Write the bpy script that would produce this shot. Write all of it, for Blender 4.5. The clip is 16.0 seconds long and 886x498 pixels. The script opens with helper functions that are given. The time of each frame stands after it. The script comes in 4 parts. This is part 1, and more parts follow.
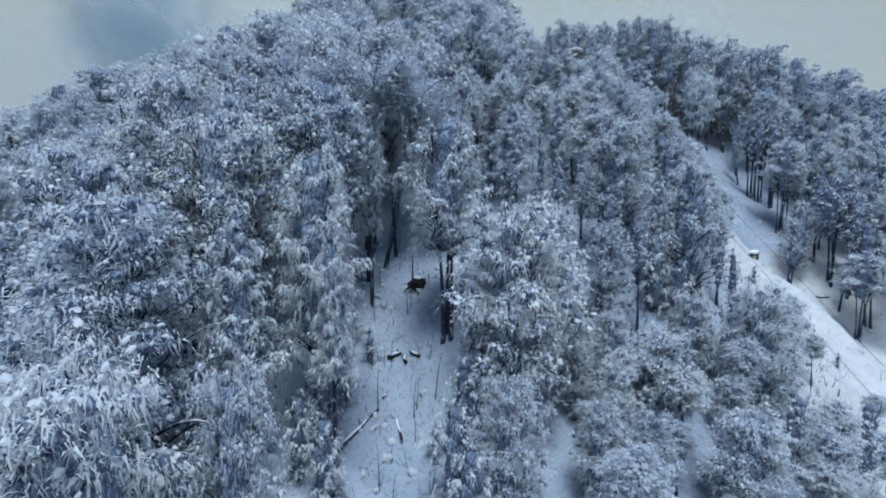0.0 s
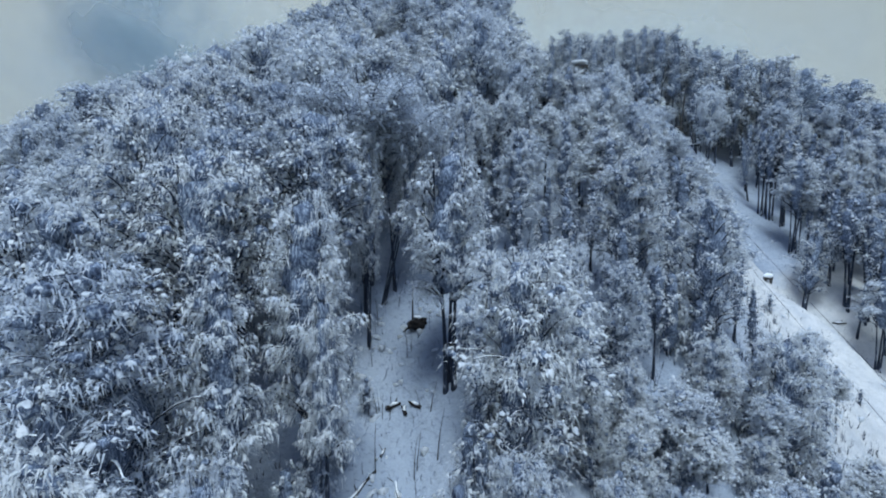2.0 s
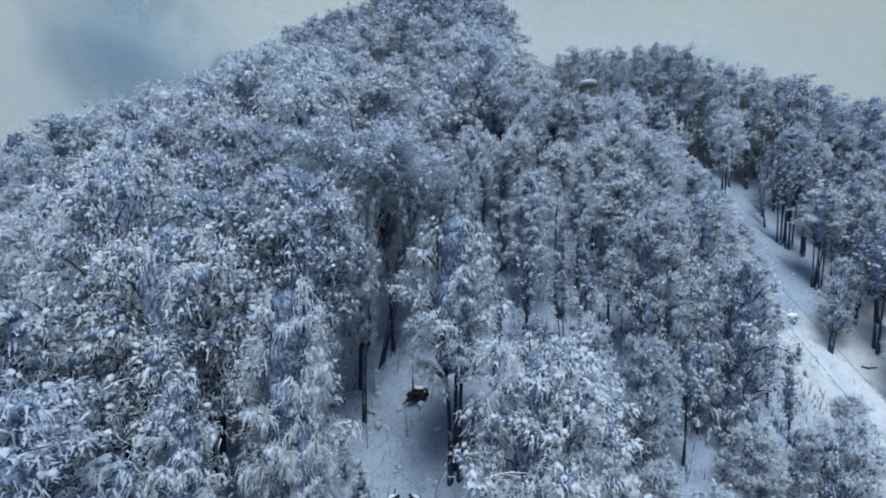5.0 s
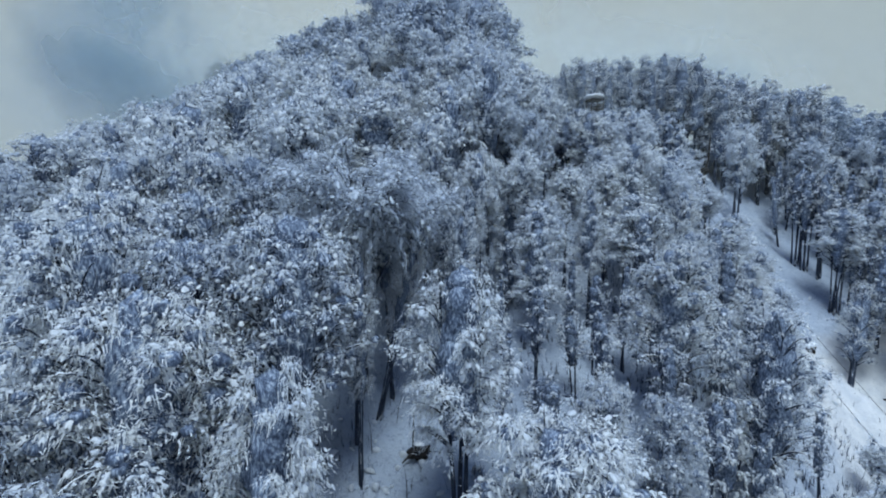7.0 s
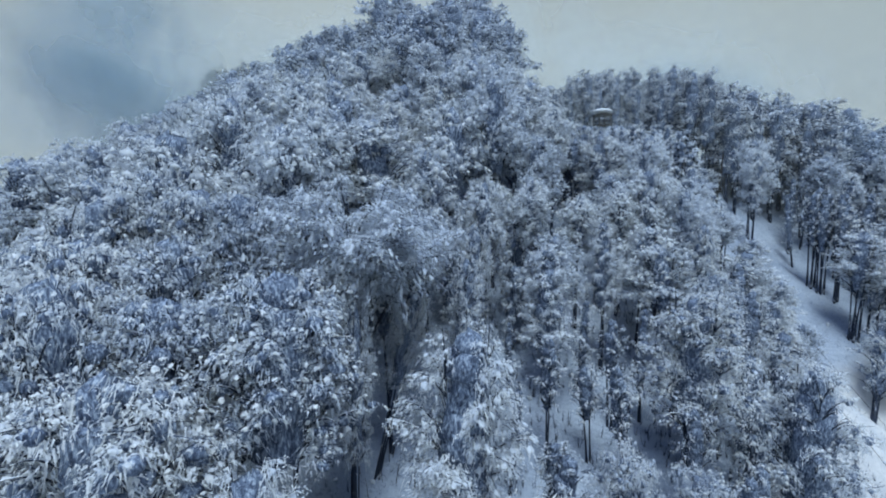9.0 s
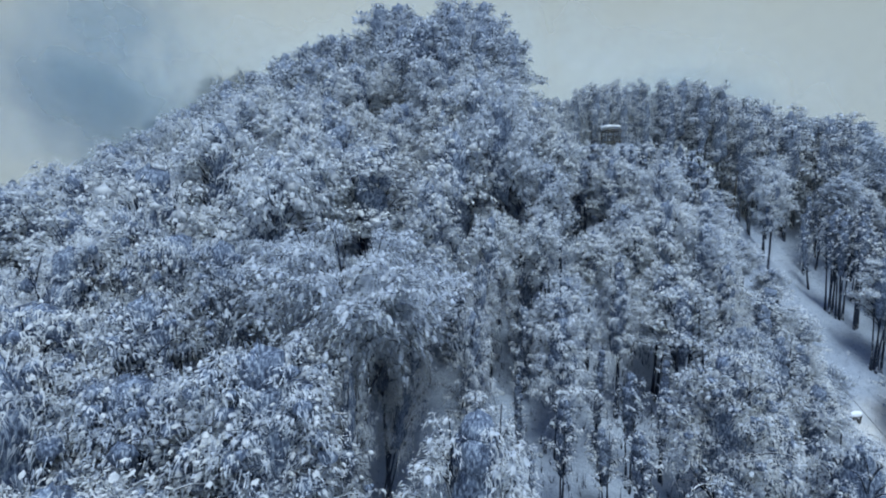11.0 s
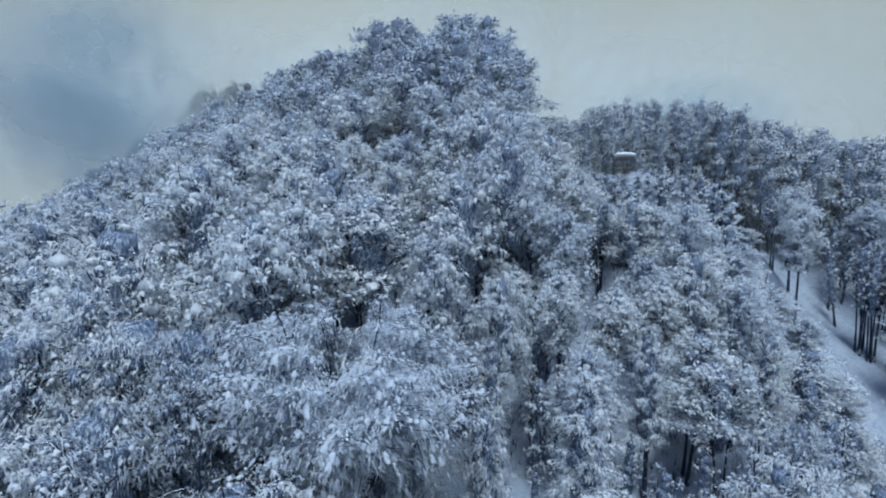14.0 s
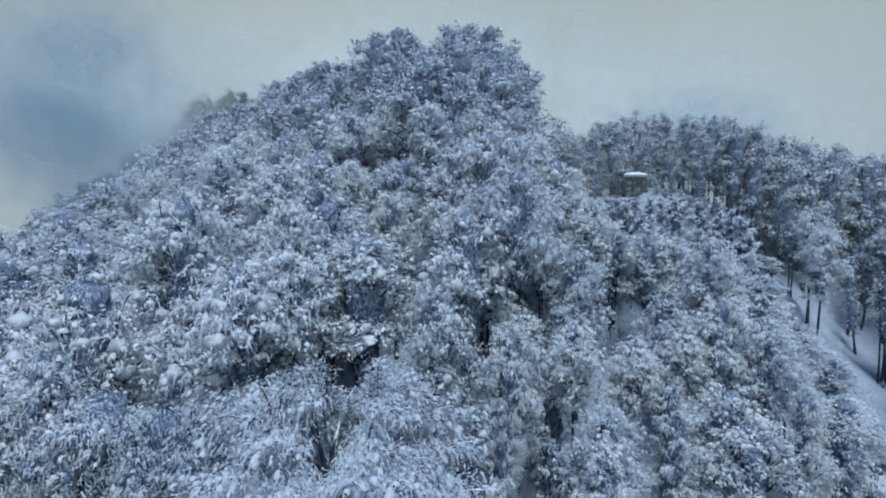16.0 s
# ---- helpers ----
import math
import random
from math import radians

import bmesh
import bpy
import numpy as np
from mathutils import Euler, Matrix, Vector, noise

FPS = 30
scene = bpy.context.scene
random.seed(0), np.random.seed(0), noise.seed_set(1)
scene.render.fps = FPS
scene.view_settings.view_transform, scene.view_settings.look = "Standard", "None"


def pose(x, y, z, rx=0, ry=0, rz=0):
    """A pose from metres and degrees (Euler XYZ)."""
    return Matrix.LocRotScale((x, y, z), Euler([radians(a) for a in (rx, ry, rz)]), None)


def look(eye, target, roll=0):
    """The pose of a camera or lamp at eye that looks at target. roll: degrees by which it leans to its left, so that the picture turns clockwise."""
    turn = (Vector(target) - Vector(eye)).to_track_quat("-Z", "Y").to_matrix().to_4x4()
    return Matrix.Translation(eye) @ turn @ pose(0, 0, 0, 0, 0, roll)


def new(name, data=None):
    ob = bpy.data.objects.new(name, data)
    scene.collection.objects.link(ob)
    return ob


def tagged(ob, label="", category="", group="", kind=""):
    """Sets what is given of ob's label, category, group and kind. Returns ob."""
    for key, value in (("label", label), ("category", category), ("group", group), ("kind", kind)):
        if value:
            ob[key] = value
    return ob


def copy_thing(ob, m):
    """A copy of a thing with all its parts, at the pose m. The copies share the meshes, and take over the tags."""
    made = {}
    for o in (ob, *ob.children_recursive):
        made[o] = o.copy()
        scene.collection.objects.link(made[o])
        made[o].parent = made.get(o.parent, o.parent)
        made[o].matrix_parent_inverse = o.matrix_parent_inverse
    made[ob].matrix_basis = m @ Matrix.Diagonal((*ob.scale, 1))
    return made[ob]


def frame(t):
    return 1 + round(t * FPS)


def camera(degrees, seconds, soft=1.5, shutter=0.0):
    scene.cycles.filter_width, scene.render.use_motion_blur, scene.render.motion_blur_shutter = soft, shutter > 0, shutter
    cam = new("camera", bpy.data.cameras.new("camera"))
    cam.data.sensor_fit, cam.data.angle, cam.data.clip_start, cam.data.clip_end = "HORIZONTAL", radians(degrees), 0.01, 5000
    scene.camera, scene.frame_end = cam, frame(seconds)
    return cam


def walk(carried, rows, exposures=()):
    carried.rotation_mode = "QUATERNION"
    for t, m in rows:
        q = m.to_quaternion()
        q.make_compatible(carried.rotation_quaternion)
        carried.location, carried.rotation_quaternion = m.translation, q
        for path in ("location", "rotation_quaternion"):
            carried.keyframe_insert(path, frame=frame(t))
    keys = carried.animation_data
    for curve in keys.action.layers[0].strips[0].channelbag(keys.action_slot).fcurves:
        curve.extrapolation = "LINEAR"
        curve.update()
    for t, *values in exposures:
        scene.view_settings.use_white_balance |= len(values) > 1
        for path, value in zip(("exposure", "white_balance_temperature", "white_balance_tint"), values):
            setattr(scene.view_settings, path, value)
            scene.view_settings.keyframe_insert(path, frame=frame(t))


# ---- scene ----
cam = camera(87.8, 16.0, soft=1.95)
METRES, EYE, TILT, LEAN, TURN = 40.0, 35.0, -5.0, 0.0, 0.0
ROWS = [
    (0.0, 0.0, 0.0, 0.0, 0.0, 0.0, -0.0),
    (0.5, -0.0016, 0.0191, 0.0235, -0.01, 0.0, 0.0),
    (1.0, -0.0031, 0.0384, 0.0474, -0.02, -0.01, 0.0),
    (1.5, -0.0048, 0.0577, 0.0709, -0.04, -0.0, 0.01),
    (2.0, -0.0065, 0.0768, 0.0944, -0.07, 0.0, 0.01),
    (2.5, -0.0079, 0.0965, 0.1177, -0.07, 0.03, 0.02),
    (3.0, -0.0097, 0.1161, 0.1416, -0.09, 0.02, 0.02),
    (3.5, -0.0112, 0.1357, 0.1652, -0.1, 0.03, 0.04),
    (4.0, -0.0127, 0.1553, 0.189, -0.11, 0.03, 0.04),
    (6.5, -0.0207, 0.2552, 0.3087, -0.14, -0.04, 0.0),
    (7.0, -0.0225, 0.2752, 0.3326, -0.14, -0.06, -0.01),
    (7.5, -0.0244, 0.2954, 0.3563, -0.15, -0.07, -0.01),
    (8.0, -0.0264, 0.3158, 0.3796, -0.16, -0.07, -0.02),
    (8.5, -0.0284, 0.336, 0.4031, -0.16, -0.08, -0.03),
    (9.0, -0.0304, 0.3564, 0.4262, -0.17, -0.07, -0.03),
    (11.5, -0.0398, 0.4611, 0.5449, -0.18, -0.07, -0.01),
    (12.0, -0.0417, 0.4817, 0.5686, -0.19, -0.07, -0.0),
    (12.5, -0.0434, 0.5024, 0.5924, -0.19, -0.07, -0.0),
    (13.0, -0.0454, 0.5233, 0.6159, -0.2, -0.06, -0.0),
    (13.5, -0.0472, 0.5442, 0.6392, -0.2, -0.04, 0.01),
    (14.0, -0.0488, 0.5652, 0.6629, -0.19, -0.04, 0.0),
    (14.5, -0.0506, 0.5862, 0.6865, -0.19, -0.04, 0.0),
    (15.0, -0.0523, 0.6075, 0.7098, -0.18, -0.03, 0.01),
    (15.5, -0.0544, 0.629, 0.7333, -0.19, -0.03, 0.01),
    (16.0, -0.0565, 0.6509, 0.7568, -0.2, -0.01, 0.0),
]
walk(cam, [(t, pose(0, 0, EYE, TILT, LEAN, TURN) @ pose(METRES * x, METRES * y, METRES * z, 90 + pitch, roll, yaw)) for t, x, y, z, yaw, pitch, roll in ROWS])

# ---- sky and light: an overcast winter day, cold light ----
SUN_ELEVATION, SUN_AZIMUTH = radians(73), radians(172)
world = bpy.data.worlds.new("overcast_sky")
scene.world = world
world.use_nodes = True
wn, wl = world.node_tree.nodes, world.node_tree.links
wn.clear()
w_out = wn.new("ShaderNodeOutputWorld")
w_bg = wn.new("ShaderNodeBackground")
w_sky = wn.new("ShaderNodeTexSky")
w_sky.sky_type, w_sky.sun_disc = "NISHITA", False
w_sky.sun_elevation, w_sky.sun_rotation = SUN_ELEVATION, SUN_AZIMUTH
w_sky.dust_density, w_sky.air_density = 4.0, 1.0
w_mix = wn.new("ShaderNodeMixRGB")
w_mix.inputs[0].default_value = 0.95
w_co = wn.new("ShaderNodeTexCoord")
w_noise = wn.new("ShaderNodeTexNoise")
w_noise.inputs["Scale"].default_value, w_noise.inputs["Detail"].default_value = 2.2, 3.0
w_ramp = wn.new("ShaderNodeValToRGB")
w_ramp.color_ramp.elements[0].position, w_ramp.color_ramp.elements[0].color = 0.3, (3.75, 4.55, 4.75, 1)
w_ramp.color_ramp.elements[1].position, w_ramp.color_ramp.elements[1].color = 0.75, (4.25, 4.95, 5.05, 1)
wl.new(w_co.outputs["Generated"], w_noise.inputs["Vector"])
wl.new(w_noise.outputs["Fac"], w_ramp.inputs["Fac"])
wl.new(w_sky.outputs["Color"], w_mix.inputs[1])
wl.new(w_ramp.outputs["Color"], w_mix.inputs[2])
w_sep = wn.new("ShaderNodeSeparateXYZ")
w_high = wn.new("ShaderNodeMapRange")
w_high.inputs["From Min"].default_value, w_high.inputs["From Max"].default_value = 0.42, 0.85
w_deep = wn.new("ShaderNodeMixRGB")
w_deep.inputs[2].default_value = (1.4, 2.9, 7.6, 1)
wl.new(w_co.outputs["Generated"], w_sep.inputs["Vector"])
wl.new(w_sep.outputs["Z"], w_high.inputs["Value"])
wl.new(w_high.outputs[0], w_deep.inputs[0])
wl.new(w_mix.outputs["Color"], w_deep.inputs[1])
wl.new(w_deep.outputs["Color"], w_bg.inputs["Color"])
w_bg.inputs["Strength"].default_value = 0.1
wl.new(w_bg.outputs["Background"], w_out.inputs["Surface"])

sun = new("sun", bpy.data.lights.new("sun", "SUN"))
sun.data.energy, sun.data.angle, sun.data.color = 3.5, radians(26), (0.795, 0.935, 1.0)
sun.matrix_world = look((0, 0, 200), (200 * math.sin(SUN_AZIMUTH) * -1, -200 * math.cos(SUN_AZIMUTH), 200 - 200 * math.tan(SUN_ELEVATION)))


# ---- materials ----
def material(name):
    m = bpy.data.materials.new(name)
    m.use_nodes = True
    nt = m.node_tree
    nt.nodes.clear()
    return m, nt, nt.nodes.new("ShaderNodeOutputMaterial")


def ramp(nt, source, stops):
    r = nt.nodes.new("ShaderNodeValToRGB")
    while len(r.color_ramp.elements) < len(stops):
        r.color_ramp.elements.new(0.5)
    for e, (p, c) in zip(r.color_ramp.elements, stops):
        e.position, e.color = p, (*c, 1)
    nt.links.new(source, r.inputs["Fac"])
    return r.outputs["Color"]


def grain(nt, scale, detail=4.0, stretch=(1, 1, 1), rough=0.55):
    co = nt.nodes.new("ShaderNodeTexCoord")
    mp = nt.nodes.new("ShaderNodeMapping")
    mp.inputs["Scale"].default_value = stretch
    n = nt.nodes.new("ShaderNodeTexNoise")
    n.inputs["Scale"].default_value, n.inputs["Detail"].default_value = scale, detail
    n.inputs["Roughness"].default_value = rough
    nt.links.new(co.outputs["Object"], mp.inputs["Vector"])
    nt.links.new(mp.outputs["Vector"], n.inputs["Vector"])
    return n.outputs["Fac"]


def mix(nt, fac, a, b, blend="MIX"):
    n = nt.nodes.new("ShaderNodeMixRGB")
    n.blend_type = blend
    for i, v in ((0, fac), (1, a), (2, b)):
        if isinstance(v, (int, float)):
            n.inputs[i].default_value = v
        elif isinstance(v, tuple):
            n.inputs[i].default_value = (*v, 1)
        else:
            nt.links.new(v, n.inputs[i])
    return n.outputs["Color"]


def surface(name, colour, rough=0.7, bumps=(), thin=0.0):
    """A diffuse material: colour(nt) gives the base colour socket; bumps are (height socket maker, strength, distance)."""
    m, nt, out = material(name)
    b = nt.nodes.new("ShaderNodeBsdfPrincipled")
    paint = colour(nt)
    nt.links.new(paint, b.inputs["Base Color"])
    b.inputs["Roughness"].default_value = rough
    b.inputs["Specular IOR Level"].default_value = 0.25
    last = None
    for make, strength, distance in bumps:
        bump = nt.nodes.new("ShaderNodeBump")
        bump.inputs["Strength"].default_value, bump.inputs["Distance"].default_value = strength, distance
        nt.links.new(make(nt), bump.inputs["Height"])
        if last:
            nt.links.new(last, bump.inputs["Normal"])
        last = bump.outputs["Normal"]
    if last:
        nt.links.new(last, b.inputs["Normal"])
    shown = b.outputs["BSDF"]
    if thin:                                  # thin snow lets light through
        glow, both = nt.nodes.new("ShaderNodeBsdfTranslucent"), nt.nodes.new("ShaderNodeMixShader")
        nt.links.new(paint, glow.inputs["Color"])
        both.inputs[0].default_value = thin
        nt.links.new(shown, both.inputs[1])
        nt.links.new(glow.outputs["BSDF"], both.inputs[2])
        shown = both.outputs[0]
    nt.links.new(shown, out.inputs["Surface"])
    return m


def snow_ground_colour(nt):
    """Litter-flecked snow under the trees, its base darkened for forest shade; cleaner, brighter wind-packed snow on
    the open spur to the east.
    """
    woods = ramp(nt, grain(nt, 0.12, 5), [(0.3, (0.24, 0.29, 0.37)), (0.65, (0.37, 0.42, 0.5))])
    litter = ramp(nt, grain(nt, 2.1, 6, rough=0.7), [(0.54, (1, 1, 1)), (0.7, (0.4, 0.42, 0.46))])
    clean_lit = ramp(nt, grain(nt, 0.5, 5), [(0.3, (0.46, 0.48, 0.51)), (0.7, (0.62, 0.62, 0.62))])
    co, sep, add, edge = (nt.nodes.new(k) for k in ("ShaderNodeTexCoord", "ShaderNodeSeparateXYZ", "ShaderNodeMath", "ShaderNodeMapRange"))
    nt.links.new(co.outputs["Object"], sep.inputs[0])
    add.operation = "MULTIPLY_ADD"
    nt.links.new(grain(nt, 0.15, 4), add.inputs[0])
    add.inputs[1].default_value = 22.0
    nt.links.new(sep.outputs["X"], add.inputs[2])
    # the far strip past y 76 gets the shade-darkened woods tone as well
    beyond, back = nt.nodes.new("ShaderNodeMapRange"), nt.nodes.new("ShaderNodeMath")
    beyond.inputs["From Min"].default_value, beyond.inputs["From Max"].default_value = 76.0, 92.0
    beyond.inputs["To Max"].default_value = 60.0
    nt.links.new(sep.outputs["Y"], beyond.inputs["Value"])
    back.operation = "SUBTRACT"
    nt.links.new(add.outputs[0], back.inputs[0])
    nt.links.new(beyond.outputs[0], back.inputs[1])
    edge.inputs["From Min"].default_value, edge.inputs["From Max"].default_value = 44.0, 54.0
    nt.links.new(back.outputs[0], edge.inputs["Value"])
    return mix(nt, edge.outputs[0], mix(nt, 0.7, woods, litter, "MULTIPLY"), mix(nt, 0.25, clean_lit, litter, "MULTIPLY"))


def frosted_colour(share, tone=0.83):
    """Snow with the bark of fine twigs showing through in flecks; whiter on upturned faces, darker on steep ones."""
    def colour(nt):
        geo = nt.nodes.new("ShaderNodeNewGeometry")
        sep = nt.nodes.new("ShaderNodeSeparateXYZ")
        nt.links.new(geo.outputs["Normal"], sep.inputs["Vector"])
        upturned = nt.nodes.new("ShaderNodeMath")
        upturned.operation = "MULTIPLY_ADD"
        nt.links.new(sep.outputs["Z"], upturned.inputs[0])
        upturned.inputs[1].default_value = 0.12
        nt.links.new(grain(nt, 11.0, 5, (1, 1, 0.13), 0.7), upturned.inputs[2])
        fleck = ramp(nt, upturned.outputs[0], [(share - 0.06, (0.08, 0.122, 0.2)), (share + 0.07, (1, 1, 1))])
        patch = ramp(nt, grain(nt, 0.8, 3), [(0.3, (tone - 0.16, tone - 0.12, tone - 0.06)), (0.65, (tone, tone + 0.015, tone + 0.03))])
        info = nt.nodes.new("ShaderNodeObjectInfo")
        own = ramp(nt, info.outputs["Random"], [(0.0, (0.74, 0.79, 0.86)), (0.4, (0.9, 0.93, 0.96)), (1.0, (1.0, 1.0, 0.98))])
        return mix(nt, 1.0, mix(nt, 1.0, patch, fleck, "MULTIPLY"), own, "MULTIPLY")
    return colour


def crown_shade_colour(nt):
    """Twig streaks with a little rime, kept slate dark to stand for the shade inside a crown."""
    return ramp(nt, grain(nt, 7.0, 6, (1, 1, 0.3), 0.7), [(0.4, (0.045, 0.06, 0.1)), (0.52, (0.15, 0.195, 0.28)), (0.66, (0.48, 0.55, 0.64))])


def bark_colour(nt):
    base = ramp(nt, grain(nt, 3.0, 6, (1, 1, 0.25)), [(0.3, (0.013, 0.019, 0.034)), (0.7, (0.038, 0.052, 0.082))])
    rime = ramp(nt, grain(nt, 1.3, 5, (1, 1, 0.5), 0.65), [(0.56, (0, 0, 0)), (0.68, (1, 1, 1))])
    return mix(nt, rime, base, (0.55, 0.59, 0.66))


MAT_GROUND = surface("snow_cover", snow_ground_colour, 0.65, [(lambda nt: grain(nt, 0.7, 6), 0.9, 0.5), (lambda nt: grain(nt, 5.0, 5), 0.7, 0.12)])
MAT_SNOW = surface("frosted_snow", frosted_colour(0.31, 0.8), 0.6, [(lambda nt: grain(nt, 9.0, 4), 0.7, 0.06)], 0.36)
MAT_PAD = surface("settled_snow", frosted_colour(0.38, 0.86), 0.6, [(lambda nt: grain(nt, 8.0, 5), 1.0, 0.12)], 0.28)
MAT_CROWN_SHADE = surface("crown_shade_twigs", crown_shade_colour, 0.8, [(lambda nt: grain(nt, 9.0, 4, (1, 1, 0.2)), 0.8, 0.1)])
MAT_CLEAN = surface("fresh_snow", lambda nt: ramp(nt, grain(nt, 2.0, 4), [(0.3, (0.74, 0.78, 0.83)), (0.7, (0.86, 0.88, 0.9))]), 0.6, [(lambda nt: grain(nt, 4.0, 4), 0.5, 0.06)])
MAT_BARK = surface("beech_bark", bark_colour, 0.8, [(lambda nt: grain(nt, 6.0, 5, (1, 1, 0.3)), 0.6, 0.03)])
MAT_TWIG = surface("dark_twig", lambda nt: ramp(nt, grain(nt, 5.0, 4), [(0.35, (0.024, 0.03, 0.046)), (0.6, (0.075, 0.096, 0.145)), (0.72, (0.4, 0.48, 0.6))]), 0.85)
MAT_DARK = surface("dead_wood", lambda nt: ramp(nt, grain(nt, 4.0, 5), [(0.3, (0.01, 0.01, 0.011)), (0.7, (0.034, 0.029, 0.028))]), 0.85, [(lambda nt: grain(nt, 7.0, 4), 0.7, 0.05)])
MAT_TIMBER = surface("weathered_timber", lambda nt: ramp(nt, grain(nt, 5.0, 5, (1, 1, 0.2)), [(0.3, (0.03, 0.027, 0.026)), (0.7, (0.09, 0.078, 0.07))]), 0.75, [(lambda nt: grain(nt, 12.0, 3), 0.4, 0.01)])
MAT_ROPE = surface("dark_cable", lambda nt: ramp(nt, grain(nt, 20.0, 3), [(0.3, (0.03, 0.03, 0.035)), (0.7, (0.08, 0.08, 0.09))]), 0.6)


def misty_sheet_material(name, share, scale, low, high, tone=(0.9, 0.95, 0.9)):
    """Soft sheet for mist, haze and dim far hillsides: lit by the sky, mostly clear, thicker in drifts and fading out
    towards the sheet's edges.
    """
    m, nt, out = material(name)
    co = nt.nodes.new("ShaderNodeTexCoord")
    off = nt.nodes.new("ShaderNodeVectorMath")
    off.operation = "SUBTRACT"
    nt.links.new(co.outputs["UV"], off.inputs[0])
    off.inputs[1].default_value = (0.5, 0.5, 0)
    far = nt.nodes.new("ShaderNodeVectorMath")
    far.operation = "LENGTH"
    nt.links.new(off.outputs[0], far.inputs[0])
    torn = nt.nodes.new("ShaderNodeMath")
    torn.operation = "MULTIPLY_ADD"
    nt.links.new(grain(nt, scale * 1.6, 4.0), torn.inputs[0])
    torn.inputs[1].default_value = 0.3
    nt.links.new(far.outputs["Value"], torn.inputs[2])
    soft = nt.nodes.new("ShaderNodeMapRange")
    soft.interpolation_type = "SMOOTHSTEP"
    soft.inputs["From Min"].default_value, soft.inputs["From Max"].default_value = 0.58, 0.2
    nt.links.new(torn.outputs[0], soft.inputs["Value"])
    fade = soft.outputs[0]
    drift = nt.nodes.new("ShaderNodeMapRange")
    drift.interpolation_type = "SMOOTHSTEP"
    drift.inputs["From Min"].default_value, drift.inputs["From Max"].default_value = low, high
    drift.inputs["To Min"].default_value, drift.inputs["To Max"].default_value = min(0.15, 0.4 * share), share
    nt.links.new(grain(nt, scale, 3.0), drift.inputs["Value"])
    amount = nt.nodes.new("ShaderNodeMath")
    amount.operation = "MULTIPLY"
    nt.links.new(fade, amount.inputs[0])
    nt.links.new(drift.outputs[0], amount.inputs[1])
    clear = nt.nodes.new("ShaderNodeBsdfTransparent")
    lit, thru, both, final = (nt.nodes.new(k) for k in ("ShaderNodeBsdfDiffuse", "ShaderNodeBsdfTranslucent", "ShaderNodeMixShader", "ShaderNodeMixShader"))
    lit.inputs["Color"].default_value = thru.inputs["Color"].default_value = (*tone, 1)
    nt.links.new(lit.outputs[0], both.inputs[1])
    nt.links.new(thru.outputs[0], both.inputs[2])
    nt.links.new(amount.outputs[0], final.inputs[0])
    nt.links.new(clear.outputs[0], final.inputs[1])
    nt.links.new(both.outputs[0], final.inputs[2])
    nt.links.new(final.outputs[0], out.inputs["Surface"])
    return m


# ---- the lie of the land ----
PROFILE_Y = [-400, -60, -20, 0, 20, 36, 42, 50, 56, 65, 77, 88, 103, 124, 136, 150, 175, 230, 400, 900]
PROFILE_Z = [-90, -30, -12, -2, 8.5, 18, 22, 27.5, 32, 37, 46.5, 54, 63.5, 75, 81, 82, 72, 40, 0, -60]


def step(a, b, v):
    t = np.clip((v - a) / (b - a), 0, 1)
    return t * t * (3 - 2 * t)


def bell(x, y, cx, cy, rx, ry):
    return np.exp(-((x - cx) / rx) ** 2 - ((y - cy) / ry) ** 2)


def crest_x(y):
    """The line of the bare spur that runs down from the shelter."""
    return np.interp(y, [30, 45, 60, 79, 100], [64, 61, 57, 50.5, 28])


def land(x, y):
    """Height of the snow at x, y (numbers or arrays)."""
    x, y = np.asarray(x, float), np.asarray(y, float)
    z = sum(np.interp(y + d, PROFILE_Y, PROFILE_Z) for d in (-6, -3, 0, 3, 6)) / 5
    inner, outer = np.interp(y, [40, 60, 100], [12, 20, 34]), np.interp(y, [40, 60, 100], [60, 62, 68])
    z = z - (22 - 6 * step(95, 125, y)) * step(inner, outer, x) - 0.0032 * np.clip(-x, 0, 70) ** 2 - 0.35 * np.clip(-x - 70, 0, 400) - 0.45 * np.clip(x - 100, 0, 400)
    z = z - 0.2 * np.clip(-x - 15, 0, 90) * step(70, 112, y)
    cap = np.interp(x, [7, 12.5, 17, 28, 40, 60, 90, 130], [92, 78, 60, 60, 66, 64, 60, 34])   # the spur ends beside the summit; a lower ridge goes on
    z = np.where(y > 60, -np.logaddexp(-z, -cap), z)
    z = z + 2.9 * bell(x, y, 27, 99, 8, 8)                          # shoulder with the shelter
    z = z - 4.5 * bell(x, y, 50, 78, 8, 9)
    z = z + 2.6 * np.exp(-((x - crest_x(y)) / 3.2) ** 2) * step(30, 45, y) * step(112, 98, y) - 1.5 * np.exp(-((x - crest_x(y) - 9) / 5) ** 2) * step(45, 60, y) * step(112, 98, y)
    z = z - 1.6 * bell(x, y, -3.5, 38, 4, 22)                     # the clearing in the middle
    z = z + 62 * bell(x, y, 128, 262, 60, 40)
    z = z + 44 * bell(x, y, -76, 182, 40, 26)                     # misty hill behind the west flank
    z = z + 0.5 * np.sin(x * 0.31 + 1.3 * np.sin(y * 0.17)) + 0.4 * np.sin(y * 0.43 + x * 0.19) + 0.25 * np.sin(x * 0.9 + y * 0.7)
    return np.maximum(z, -120)


def height(x, y):
    return float(land(x, y))


